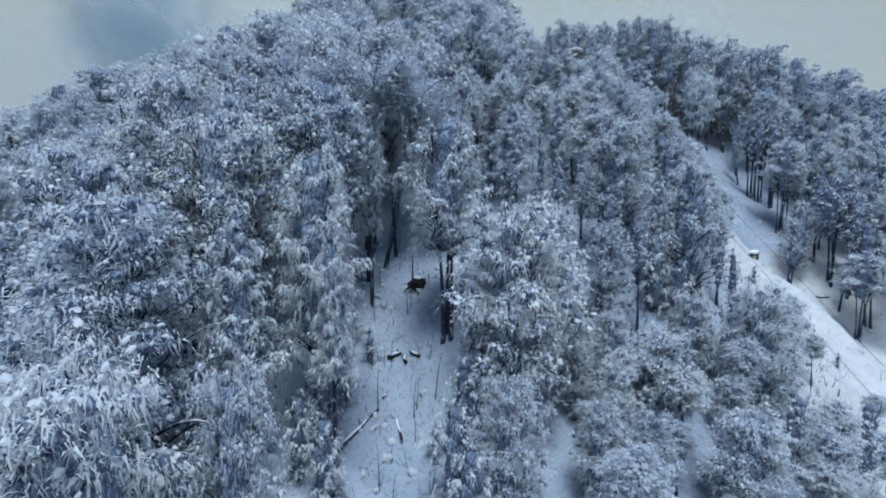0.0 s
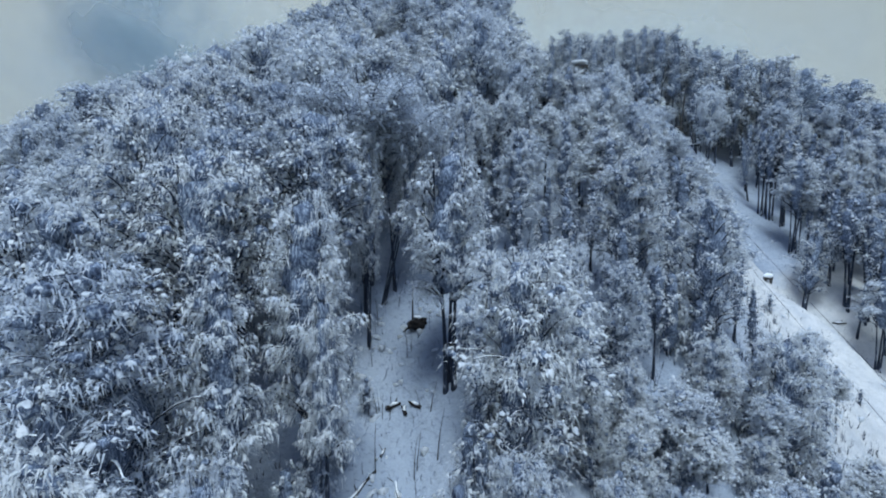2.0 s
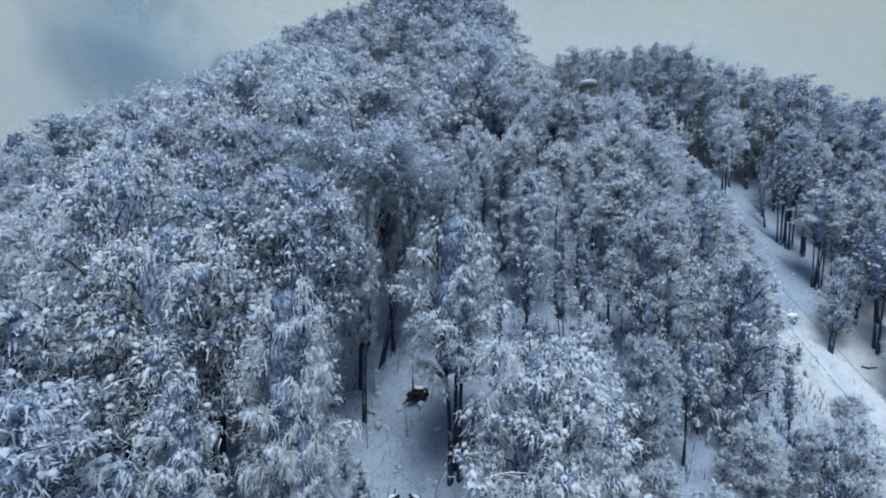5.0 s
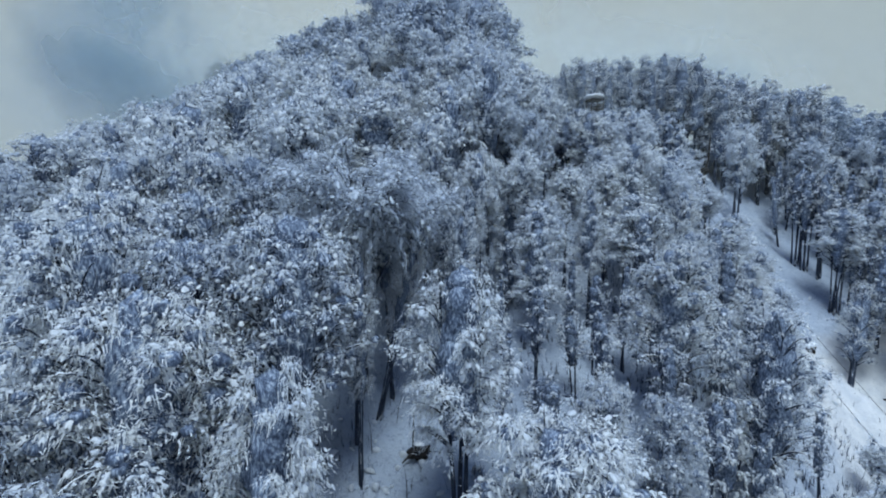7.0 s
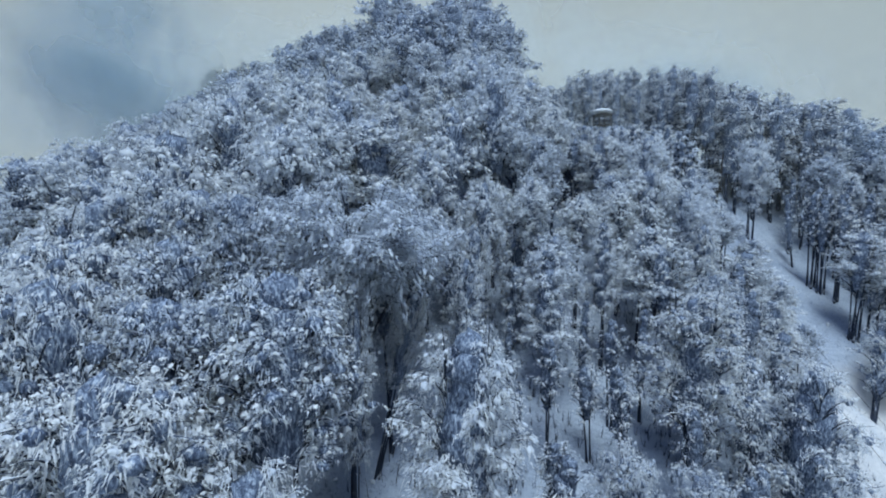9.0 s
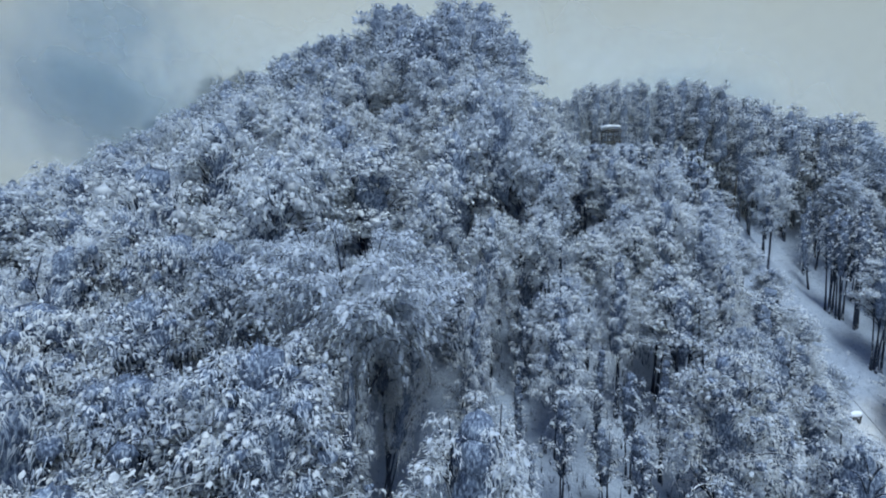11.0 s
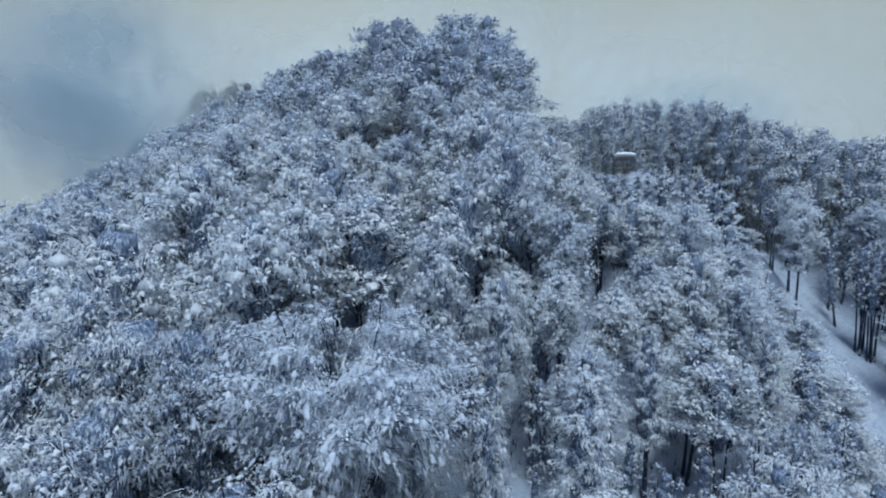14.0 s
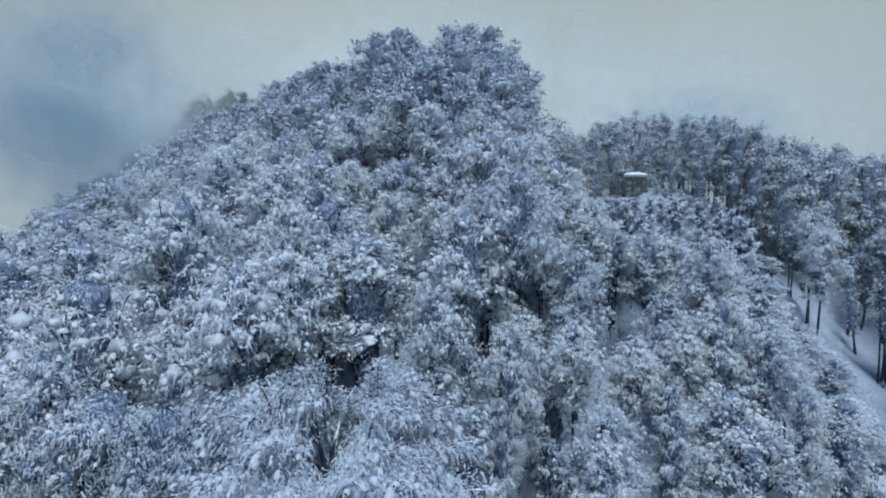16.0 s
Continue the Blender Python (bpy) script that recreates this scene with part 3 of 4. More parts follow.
TREES = {
    "weeping": kind_of("weeping", seed=11, tall=24, low=0.3, wide=3.9, boughs=72, clump=0.5, stems=2, weep=1.35, form="dome"),
    "weeping2": kind_of("weeping2", seed=12, tall=22, low=0.4, wide=3.3, boughs=66, clump=0.48, weep=1.3, form="cone"),
    "broad": kind_of("broad", seed=13, tall=20, low=0.36, wide=5.0, boughs=80, clump=0.54, stems=2, weep=1.3, form="cone", cover=0.8, bare=0.4, puff=0.85),
    "broad2": kind_of("broad2", seed=14, tall=20, low=0.44, wide=4.9, boughs=76, clump=0.48, stems=3, weep=1.15, form="dome", puff=0.95, cover=0.8, bare=0.4),
    "round": kind_of("round", seed=15, tall=20, low=0.52, wide=4.1, boughs=64, clump=0.46, stems=2, weep=1.1, form="dome", puff=0.85, cover=0.8, bare=0.4),
    "tall": kind_of("tall", seed=16, tall=24, low=0.4, wide=3.7, boughs=62, clump=0.5, stems=3, weep=1.15, form="dome", bare=0.45),
    "open": kind_of("open", seed=17, tall=20, low=0.26, wide=4.3, boughs=56, clump=0.48, stems=3, weep=1.2, form="pole", cover=0.6, bare=0.45, wood=1.3, puff=0.8),
    "skirt": kind_of("skirt", seed=26, tall=16, low=0.06, wide=4.1, boughs=64, clump=0.52, stems=2, weep=1.35, form="dome", puff=0.75),
    "spread": kind_of("spread", seed=27, tall=22, low=0.6, wide=8.2, boughs=120, clump=0.52, stems=5, weep=1.0, form="vase", bare=0.3, heart=0.0),
    "young": kind_of("young", seed=18, tall=6, low=0.1, wide=1.5, boughs=14, clump=0.42, stems=3, weep=0.8, form="dome", detail=1),
    "mid_a": kind_of("mid_a", seed=21, tall=20, low=0.5, wide=4.2, boughs=44, clump=0.5, stems=2, weep=1.1, form="dome", fringe=11, puff=1.0, detail=1),
    "mid_b": kind_of("mid_b", seed=22, tall=20, low=0.54, wide=3.7, boughs=44, clump=0.48, weep=1.0, form="vase", fringe=11, puff=0.85, detail=1),
    "mid_c": kind_of("mid_c", seed=23, tall=20, low=0.52, wide=3.1, boughs=42, clump=0.46, weep=1.25, form="pole", fringe=11, puff=0.8, detail=1),
    "mid_d": kind_of("mid_d", seed=24, tall=20, low=0.42, wide=4.4, boughs=46, clump=0.5, stems=3, weep=1.15, form="dome", fringe=11, puff=1.05, detail=1),
    "mid_e": kind_of("mid_e", seed=25, tall=20, low=0.46, wide=4.1, boughs=46, clump=0.46, stems=3, weep=0.8, form="vase", cover=0.8, fringe=10, bare=0.45, detail=1, puff=0.8),
    "thin": kind_of("thin", seed=28, tall=20, low=0.4, wide=3.0, boughs=30, clump=0.62, stems=2, weep=0.9, form="vase", cover=0.6, fringe=4, bare=1.4, detail=1),
    "column": kind_of("column", seed=29, tall=20, low=0.2, wide=2.1, boughs=38, clump=0.58, weep=1.1, form="pole", cover=0.6, fringe=4, bare=1.0, detail=1),
    "bushy": kind_of("bushy", seed=19, tall=12, low=0.06, wide=3.1, boughs=28, clump=0.66, stems=2, weep=1.15, form="dome", fringe=5, detail=1),
    "bushy2": kind_of("bushy2", seed=20, tall=12, low=0.1, wide=2.7, boughs=28, clump=0.64, stems=3, weep=1.0, form="pole", fringe=5, detail=1),
}
USED = set()
STANDING = []


def put_tree(key, x, y, tall, wide=1.0, turn=0.0, lean=(0, 0)):
    m = stand(x, y, tall, SHAPES[key], turn, wide, lean=lean)
    if key in USED:
        ob = copy_thing(TREES[key], m @ Matrix.Diagonal((*(1 / k for k in TREES[key].scale), 1)))
    else:
        USED.add(key)
        ob = TREES[key]
        ob.matrix_basis = m
    STANDING.append((x, y, tall))
    return ob


# kind, x, y, height of the top above the sea of the plan, width
LEFT_TREES = [("weeping", -9.7, 35.3, 40.3, 0.92), ("round", -17.6, 37.6, 43.0, 1.0), ("broad", -20.2, 28.7, 36.0, 1.12), ("skirt", -15.8, 18.8, 29.5, 0.78),
              ("skirt", -11.4, 24.0, 26.8, 0.6), ("skirt", -20.5, 20.5, 26.0, 0.8), ("round", -11.5, 44.0, 47.2, 0.95), ("broad2", -18.2, 43.5, 45.8, 0.8), ("round", -20.6, 48.6, 49.0, 0.85),
              ("broad2", -26.0, 47.0, 49.2, 0.9), ("weeping2", -14.2, 31.5, 36, 0.9), ("broad", -26, 34, 39.5, 0.9), ("weeping2", -7.9, 32.4, 34.9, 0.62),
              ("round", -23.4, 41.6, 47.2, 0.8), ("broad", -30.6, 47.0, 46.0, 0.8)]
LEFT_BACK_TREES = [("broad2", -21.1, 53.8, 52.8, 0.75), ("round", -17.7, 53.2, 52.2, 0.72), ("broad2", -28.9, 53.1, 52.0, 0.75), ("round", -26.4, 56.0, 54.4, 0.75),
                   ("mid_d", -27.2, 60.6, 58.6, 1.0), ("mid_a", -17.0, 61.8, 59.2, 1.0), ("mid_b", -14.0, 64.4, 59.9, 1.0), ("mid_a", -25.6, 70.6, 63.9, 1.0),
                   ("mid_d", -14.5, 92.8, 77.0, 1.1)]
MIDDLE_TREES = [("tall", 0.4, 43.4, 44.3, 1.12), ("skirt", 5.9, 37.0, 36.0, 1.12), ("skirt", 10.6, 43.5, 35.8, 0.72), ("skirt", 4.4, 29.0, 24.5, 0.8), ("skirt", 10.5, 29.5, 22.5, 0.9),
                ("spread", -8.6, 55.0, 53.8, 1.0), ("mid_e", -8.7, 67.5, 60.8, 1.3), ("mid_a", -2.8, 64.8, 57.1, 0.8),
                ("tall", 0.8, 53, 47.4, 0.7), ("weeping2", 8.4, 57.0, 47.9, 1.25), ("tall", 2.0, 60.4, 49.9, 0.68),
                ("mid_b", 8.4, 64.8, 53.9, 0.9), ("mid_a", 3.2, 63.6, 53.7, 0.8), ("mid_d", 0.0, 72.0, 63.2, 1.0)]
MIDDLE_BACK_TREES = [("mid_a", 2.3, 76.4, 65.4, 0.9), ("mid_d", 8.8, 78, 65.1, 0.9), ("mid_b", 13.3, 76.5, 63.6, 0.9), ("mid_a", 3.3, 82.2, 71.8, 1.0), ("mid_d", 6.6, 85.6, 72.6, 1.0), ("mid_a", 4.1, 93.8, 77.8, 1.0)]
RIGHT_TREES = [("skirt", 15.8, 44.2, 34.0, 0.85), ("open", 25.6, 47.7, 39.7, 0.9), ("broad", 19.0, 51.3, 44.4, 1.05), ("skirt", 17.9, 36.9, 25.4, 1.3),
               ("skirt", 21.6, 31, 21.2, 1.1), ("skirt", 28.8, 41.2, 28.4, 0.85), ("weeping2", 15, 61.4, 50.2, 0.9), ("tall", 25.0, 61.6, 49.8, 0.78),
               ("skirt", 13, 34.0, 23.4, 1.0), ("skirt", 23.2, 42.4, 27.5, 1.0), ("skirt", 11.6, 38.6, 26.0, 0.85), ("skirt", 23.6, 36.5, 21.5, 1.1), ("skirt", 34.0, 45.4, 26.8, 0.8), ("skirt", 29.5, 33.5, 18.5, 1.1), ("round", 22.0, 54.3, 45.3, 0.7),
               ("mid_a", 22.0, 67.6, 55.2, 0.9), ("mid_b", 18.5, 67.0, 53.0, 0.9), ("mid_b", 29.4, 69.4, 49.6, 0.9)]
RIGHT_BACK_TREES = [("mid_d", 39.5, 88, 57.0, 0.9), ("mid_a", 41, 78, 46.5, 0.8), ("mid_d", 40.8, 72, 42.0, 0.75), ("mid_a", 39, 66, 38.0, 0.75), ("mid_d", 35.5, 60, 35.0, 0.75),
               ("mid_b", 35, 75, 50.0, 1.1), ("mid_d", 34, 68.5, 46.0, 1.1), ("mid_a", 32.5, 62, 41.5, 0.8), ("mid_b", 35.5, 82, 55.0, 1.1), ("mid_d", 29.5, 56, 40.0, 0.8)]
FAR_SIDE_TREES = [("thin", 64, 75.5, 41, 1.0), ("thin", 65.3, 73.2, 38, 1.0), ("thin", 62.4, 92.3, 53, 0.8), ("thin", 63.4, 92.8, 54, 0.8), ("thin", 61.6, 93.4, 54, 0.8),
                  ("thin", 64.2, 91.0, 53, 0.8), ("thin", 65.2, 91.8, 54, 0.8), ("thin", 62.9, 94.2, 55, 0.8), ("mid_c", 49.2, 90.2, 60.0, 0.9), ("mid_b", 51.6, 95, 62.6, 1.0), ("thin", 51, 98, 63, 0.9), ("mid_b", 69, 101, 60.5, 1.0)]
rng = np.random.default_rng(5)
for key, x, y, top, wide in LEFT_TREES + LEFT_BACK_TREES + MIDDLE_TREES + MIDDLE_BACK_TREES + RIGHT_TREES + RIGHT_BACK_TREES + FAR_SIDE_TREES:
    tall = top - height(x, y)
    put_tree(key, x, y, tall, wide * (max(1.0, 16 / tall) ** 0.7 if key.startswith("mid") else 1.17), rng.uniform(0, 360))


put_tree("open", 57.2, 75.5, 16, 0.9, 40, (0, 24))      # leans out over the cut
put_tree("tall", -6.6, 52.5, 21, 0.55, 10, (0, 12))     # leaning trunks at the head of the clearing
put_tree("tall", -7.4, 47.5, 20, 0.5, 80)
put_tree("mid_c", -5.6, 54.5, 20, 0.7, 120, (0, 7))
put_tree("mid_c", -8.2, 50.2, 20, 0.7, 220)


# low bushes at the foot of the clearing
for x, y, tall in ((-8.8, 33.2, 6.5), (-8.2, 30.2, 7), (-8.0, 37.4, 4), (1.6, 33.6, 8), (0.8, 30.4, 8), (2.8, 38.0, 8), (-7.6, 26.8, 6), (1.8, 27.5, 8), (-9.4, 40.2, 4.5), (2.4, 33.0, 7), (3.2, 39.5, 5), (-9.8, 35.0, 5.5), (-10.5, 32.0, 6.5), (1.9, 44.5, 4.0), (-8.6, 44.0, 4.0), (23.4, 49.8, 9), (24.9, 53.6, 10), (24.2, 46.4, 8), (21.6, 46.8, 8.5), (29.2, 45.5, 7), (6.4, 63.0, 9), (7.2, 66.6, 10), (0.3, 70.0, 11), (21.5, 54, 9.5), (28.0, 50.5, 8), (3.0, 66.5, 9)):
    put_tree("bushy2" if tall < 6.2 else "bushy", x, y, tall, 0.9, rng.uniform(0, 360))


# ---- the rest of the woods ----
def open_ground(x, y, wide=2.6):
    """Where no large tree stands: the clearing, the cut on the far side of the spur, the shoulder by the shelter."""
    if -7.4 - wide < x + 0.05 * (y - 36) < -0.6 + wide and 8 < y < 57:
        return True
    side = x - crest_x(y)
    if 30 < y < 84 and -9 < side < 7 or 84 <= y < 106 and -4 < side < 8:
        return True
    if 13 < x < 80 and 98 < y < 132:
        return True
    if 78 < y < 104 and float(crest_x(y)) + 4 < x < 61.5:            # the open strip below the far wood
        return True
    return 15.5 < x < 38 and 84 < y < 112


woods = []
gx, gy = np.meshgrid(np.arange(-100, 112, 5.9), np.arange(10, 150, 5.7), indexing="ij")
for x, y in zip(gx.ravel(), gy.ravel()):
    x, y = x + rng.uniform(-2.6, 2.6), y + rng.uniform(-2.6, 2.6)
    if open_ground(x, y) or min((x - a) ** 2 + (y - b) ** 2 for a, b, _ in STANDING) < (40 if x < 0 and y < 52 else 24 if y < 60 else 13):
        continue
    if abs(x + 1) > 0.98 * y + 6 or y < 17 or 3 < x < 30 and y < 60 or 26 < x < 40 and 50 < y < 72 or 42.5 < x < 54 and 55 < y < 70:
        continue
    if 30 < x < 50 and 40 < y < 96:
        tall = rng.uniform(9, 14) if y > 62 or x < 33 else rng.uniform(5, 8)
    elif 6 < x < 40 and y < 72:
        tall = rng.uniform(13, 17) if x < 22 and y > 42 else rng.uniform(9.5, 14.5) * (0.9 if y < 45 else 1)
    elif x > 30:
        tall = rng.uniform(13, 17.5)
    elif y < 24:
        tall = rng.uniform(12, 15)
    elif x < 0 and y < 50:
        tall = rng.uniform(11, 17)
    else:
        tall = rng.uniform(16.5, 22) + (2.8 if y > 96 and -14 < x < 10 else 0)
    if 13 < x < 45 and 66 < y < 98:            # lower towards the edge of the spur
        tall = min(tall, float(np.interp(x, [15, 18, 23.6, 27, 34, 40], [62, 60.5, 60, 57, 52.5, 48.5])) - height(x, y))
        if tall < 4:
            continue
    woods.append((x, y, tall))
# undergrowth that fills the slope between the trunks
for _ in range(190):
    x, y = (rng.uniform(8, 36), rng.uniform(22, 44)) if rng.random() < 0.76 else (rng.uniform(-44, -8), rng.uniform(14, 34))
    if open_ground(x, y, 0.4) or abs(x) > y + 6 or min([(x - a) ** 2 + (y - b) ** 2 for a, b, h in woods if h < 11] + [99]) < 7.5:
        continue
    if min((x - a) ** 2 + (y - b) ** 2 for a, b, _ in STANDING) > 5:
        woods.append((x, y, rng.uniform(5, 9)))
near = [w for w in woods if w[1] < 96 and abs(w[0]) < 72]
far = [w for w in woods if not (w[1] < 96 and abs(w[0]) < 72) and w[1] < 142]
for x, y, tall in near:
    if 5 < x < 48 and 46 < y < 84 and x < crest_x(y):
        key = rng.choice(["mid_d", "mid_b", "mid_a", "mid_e"])
    elif 6 < x < 40 and y < 72:
        key = rng.choice(["skirt", "mid_b", "bushy2"]) if y < 48 else rng.choice(["bushy", "bushy2", "mid_d", "mid_a"])
    elif tall < 9:
        key = rng.choice(["bushy", "bushy2"])
    elif y < 53 and abs(x) < 30:
        key = rng.choice(["broad", "round", "tall", "open", "weeping2", "thin"] if x > -10 else ["thin", "open", "thin", "round", "tall"])
    elif -16 < x < 6 and y < 62:
        key = rng.choice(["tall", "tall", "mid_c"])
    elif x > 34 and x > crest_x(y):
        key = rng.choice(["thin", "thin", "thin", "mid_c", "mid_e"])
    else:
        key = rng.choice(["mid_a", "mid_b", "mid_d", "mid_e", "mid_c"] if x > -22 or y > 56 else ["thin", "mid_a", "thin", "mid_e", "column"])
    put_tree(key, x, y, tall, rng.uniform(0.85, 1.15) * (max(1.0, 16 / max(tall, 9)) ** 0.6 if key.startswith("mid") else 1), rng.uniform(0, 360), (rng.uniform(-3, 3), rng.uniform(-3, 3)))


# small rime-white trees on the open shoulder
for _ in range(700):
    x, y = rng.uniform(15, 40), rng.uniform(82, 106)
    if (abs(x - 27.5) > 2.3 or y < 96.5) and x < crest_x(y) + 5 and min((x - a) ** 2 + (y - b) ** 2 for a, b, _ in STANDING) > 2.2:
        tall = max(1.3 if 22 < x < 31 and y > 92 else 2.4, min(rng.uniform(3.5, 7), 64.6 - height(x, y)))
        put_tree("young" if tall < 4.5 or rng.random() < 0.7 else "bushy2", x, y, tall, rng.uniform(1.15, 1.6), rng.uniform(0, 360))


# the closed wood above the flank
for _ in range(400):
    x, y = rng.uniform(2, 34), rng.uniform(60, 90)
    if not open_ground(x, y) and (x < 28 or y > 70) and min((x - a) ** 2 + (y - b) ** 2 for a, b, _ in STANDING) > 12:
        tall = min(rng.uniform(11, 15), float(np.interp(x, [2, 12, 18, 23.6, 27, 34], [75, 64, 60.5, 59, 56, 51.5])) - height(x, y))
        if tall > 5:
            put_tree(rng.choice(["mid_a", "mid_b", "mid_d", "mid_e"]), x, y, tall, rng.uniform(1.0, 1.3), rng.uniform(0, 360), (rng.uniform(-3, 3), rng.uniform(-3, 3)))


# dark understory trees below the crowns
for _ in range(500):
    x, y = rng.uniform(3, 34), rng.uniform(43, 64)
    if min((x - a) ** 2 + (y - b) ** 2 for a, b, _ in STANDING) > 9 and x < crest_x(y) - 12:
        put_tree(rng.choice(["thin", "column", "thin"]), x, y, rng.uniform(8, 12.5), rng.uniform(0.9, 1.2), rng.uniform(0, 360), (rng.uniform(-4, 4), rng.uniform(-4, 4)))


# crowded thin trees on the shaded slope beyond the spur
for _ in range(170):
    y = rng.uniform(62, 108)
    x = max(float(crest_x(y)) + 9, 62.0 if y > 78 else 0.0) + rng.uniform(0, 31)
    if min((x - a) ** 2 + (y - b) ** 2 for a, b, _ in STANDING) > 6 and x < y * 1.05:
        put_tree(rng.choice(["thin", "column", "column", "mid_c"]), x, y, rng.uniform(12, 18), rng.uniform(0.8, 1.15), rng.uniform(0, 360), (rng.uniform(-7, 7), rng.uniform(-7, 7)))


# undergrowth on the slope above the clearing
for _ in range(40):
    x, y = rng.uniform(-30, 10), rng.uniform(58, 96)
    if min((x - a) ** 2 + (y - b) ** 2 for a, b, _ in STANDING) > 9:
        put_tree(rng.choice(["bushy2", "bushy"]), x, y, rng.uniform(6, 10), rng.uniform(1.0, 1.25), rng.uniform(0, 360))


# ---- far woods, one body of trees ----
def woods_mass(name, spots, label, seed, boughs=22, shade_snow=False, kinds=None, base=18):
    r = np.random.default_rng(seed)
    kinds = kinds or [tree_shape(seed + k, 18, 0.4, 4.0 + 0.25 * k, boughs, clump=0.7, stems=1 + k % 2, weep=1.1, form=("dome", "vase")[k % 2], fringe=3, bare=0.5, puff=1.0, detail=0) for k in range(5)]
    top = tagged(new(name), label, "woods", kind="stuff")
    gather = {k: [] for k in PART_LOOK}
    for x, y, tall in spots:
        s, k, a, w = kinds[r.integers(len(kinds))], tall / base, r.uniform(0, 6.28), r.uniform(0.85, 1.2)
        c, d, z = math.cos(a), math.sin(a), height(x, y)
        for key in PART_LOOK:
            for v, f in s[key]:
                gather[key].append((np.stack([(v[:, 0] * c - v[:, 1] * d) * k * w + x, (v[:, 0] * d + v[:, 1] * c) * k * w + y, v[:, 2] * k + z], 1), f))
    for key, (part_name, mat) in PART_LOOK.items():
        if gather[key]:
            # on the far hills snow parts take dark twig colour too, standing for shade
            ob = tagged(new(part_name, mesh_of(part_name, *joined(gather[key]), MAT_TWIG if shade_snow else mat)), kind="stuff")
            ob.parent = top
    return top


woods_mass("summit_woods", far, "snow-covered beech woods on the summit and far slopes", 40)
# crowded dark stand on the ridge behind the shelter
stand_spots = []
for _ in range(900):
    y = rng.uniform(106, 128)
    x = rng.uniform(14, 78)
    if min([(x - a) ** 2 + (y - b) ** 2 for a, b, _ in STANDING + stand_spots]) < 9:
        continue
    top = np.interp((x + 2) / (y - 26), [0.2, 0.27, 0.34, 0.5, 0.7, 0.82, 0.97], [0.18, 0.215, 0.228, 0.24, 0.21, 0.168, 0.135]) * (y - 26) + 61.5 + rng.uniform(-6.5, -0.8)
    tall = top - height(x, y)
    if 6 < tall < 27:
        stand_spots.append((x, y, tall))
slim = [tree_shape(seed=70 + k, tall=20, low=0.12 + 0.06 * k, wide=2.9 + 0.25 * k, boughs=24, clump=0.55, stems=1 + k % 2, weep=1.0, form=("dome", "vase")[k % 2], cover=0.75, fringe=6, bare=1.1, puff=0.8, detail=1) for k in range(5)]
woods_mass("ridge_woods", stand_spots, "crowded dark slim trees with thin snow on the ridge", 44, kinds=slim, base=20)
hill_spots = []
for cx, cy, rx, ry, n in ((-76, 176, 16, 8, 30), (128, 245, 62, 40, 60)):
    for _ in range(n):
        x, y = cx + rng.uniform(-rx, rx), cy + rng.uniform(-ry, ry * 0.6)
        hill_spots.append((x, y, rng.uniform(10, 15) if x < 0 else rng.uniform(14, 19)))
woods_mass("distant_woods", hill_spots, "misty dark woods on the hills behind", 60, 14, True)


# ---- mist, distance haze and sheets for dim far hillsides ----
def mist(name, centre, across, high, mat, turn=0.0, bow=0.12):
    n, k = 24, 10
    u, w = np.meshgrid(np.linspace(-0.5, 0.5, n), np.linspace(-0.5, 0.5, k), indexing="ij")
    v = np.stack([u * across, bow * across * (0.25 - u ** 2) * 2 + 0.04 * high * np.sin(w * 5 + u * 9), w * high], -1).reshape(-1, 3)
    i, j = np.meshgrid(np.arange(n - 1), np.arange(k - 1), indexing="ij")
    q = np.stack([i * k + j, (i + 1) * k + j, (i + 1) * k + j + 1, i * k + j + 1], -1).reshape(-1, 4)
    me = mesh_of(name, v, q, mat)
    uv = me.uv_layers.new(name="uv")
    flat = np.stack([u + 0.5, w + 0.5], -1).reshape(-1, 2)
    uv.data.foreach_set("uv", flat[q.ravel()].astype(np.float32).ravel())
    ob = new(name, me)
    ob.matrix_world = pose(*centre, 0, 0, turn)
    return tagged(ob, "soft misty sheet above the woods, for mist and dim far hillsides", "mist", kind="stuff")


# dark soft sheets standing in for wooded hillsides dimmed by mist
HILL_SHEETS = ((-76, 124, 86, 66, 78), (-78, 127, 84, 58, 70), (80, 178, 90, 84, 34), (84, 184, 91, 88, 36))
# thin and faint sheets add distance haze; the thin one is tinted blue
MIST_THIN = misty_sheet_material("thin_mist", 0.34, 0.03, 0.3, 0.7, (0.62, 0.8, 0.97))
MIST_MID = misty_sheet_material("drifting_mist", 0.55, 0.022, 0.3, 0.65)
MIST_THICK = misty_sheet_material("thick_mist", 0.85, 0.014, 0.3, 0.6)
MIST_FAINT = misty_sheet_material("faint_mist", 0.2, 0.05, 0.3, 0.7)
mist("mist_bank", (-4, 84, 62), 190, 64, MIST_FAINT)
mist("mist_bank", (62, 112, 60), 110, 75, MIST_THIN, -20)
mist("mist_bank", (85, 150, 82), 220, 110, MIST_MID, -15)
HILL_DIM = misty_sheet_material("dim_far_hill", 0.78, 0.035, 0.3, 0.6, (0.36, 0.47, 0.54))
for x, y, z, across, high in HILL_SHEETS:
    mist("mist_bank", (x, y, z), across, high, HILL_DIM, 20 if x < 0 else -15, 0.05)
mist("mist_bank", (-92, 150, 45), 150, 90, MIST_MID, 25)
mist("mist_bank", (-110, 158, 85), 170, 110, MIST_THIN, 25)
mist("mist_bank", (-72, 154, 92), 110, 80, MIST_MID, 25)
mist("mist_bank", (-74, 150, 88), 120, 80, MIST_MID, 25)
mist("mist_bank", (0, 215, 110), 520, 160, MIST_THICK)


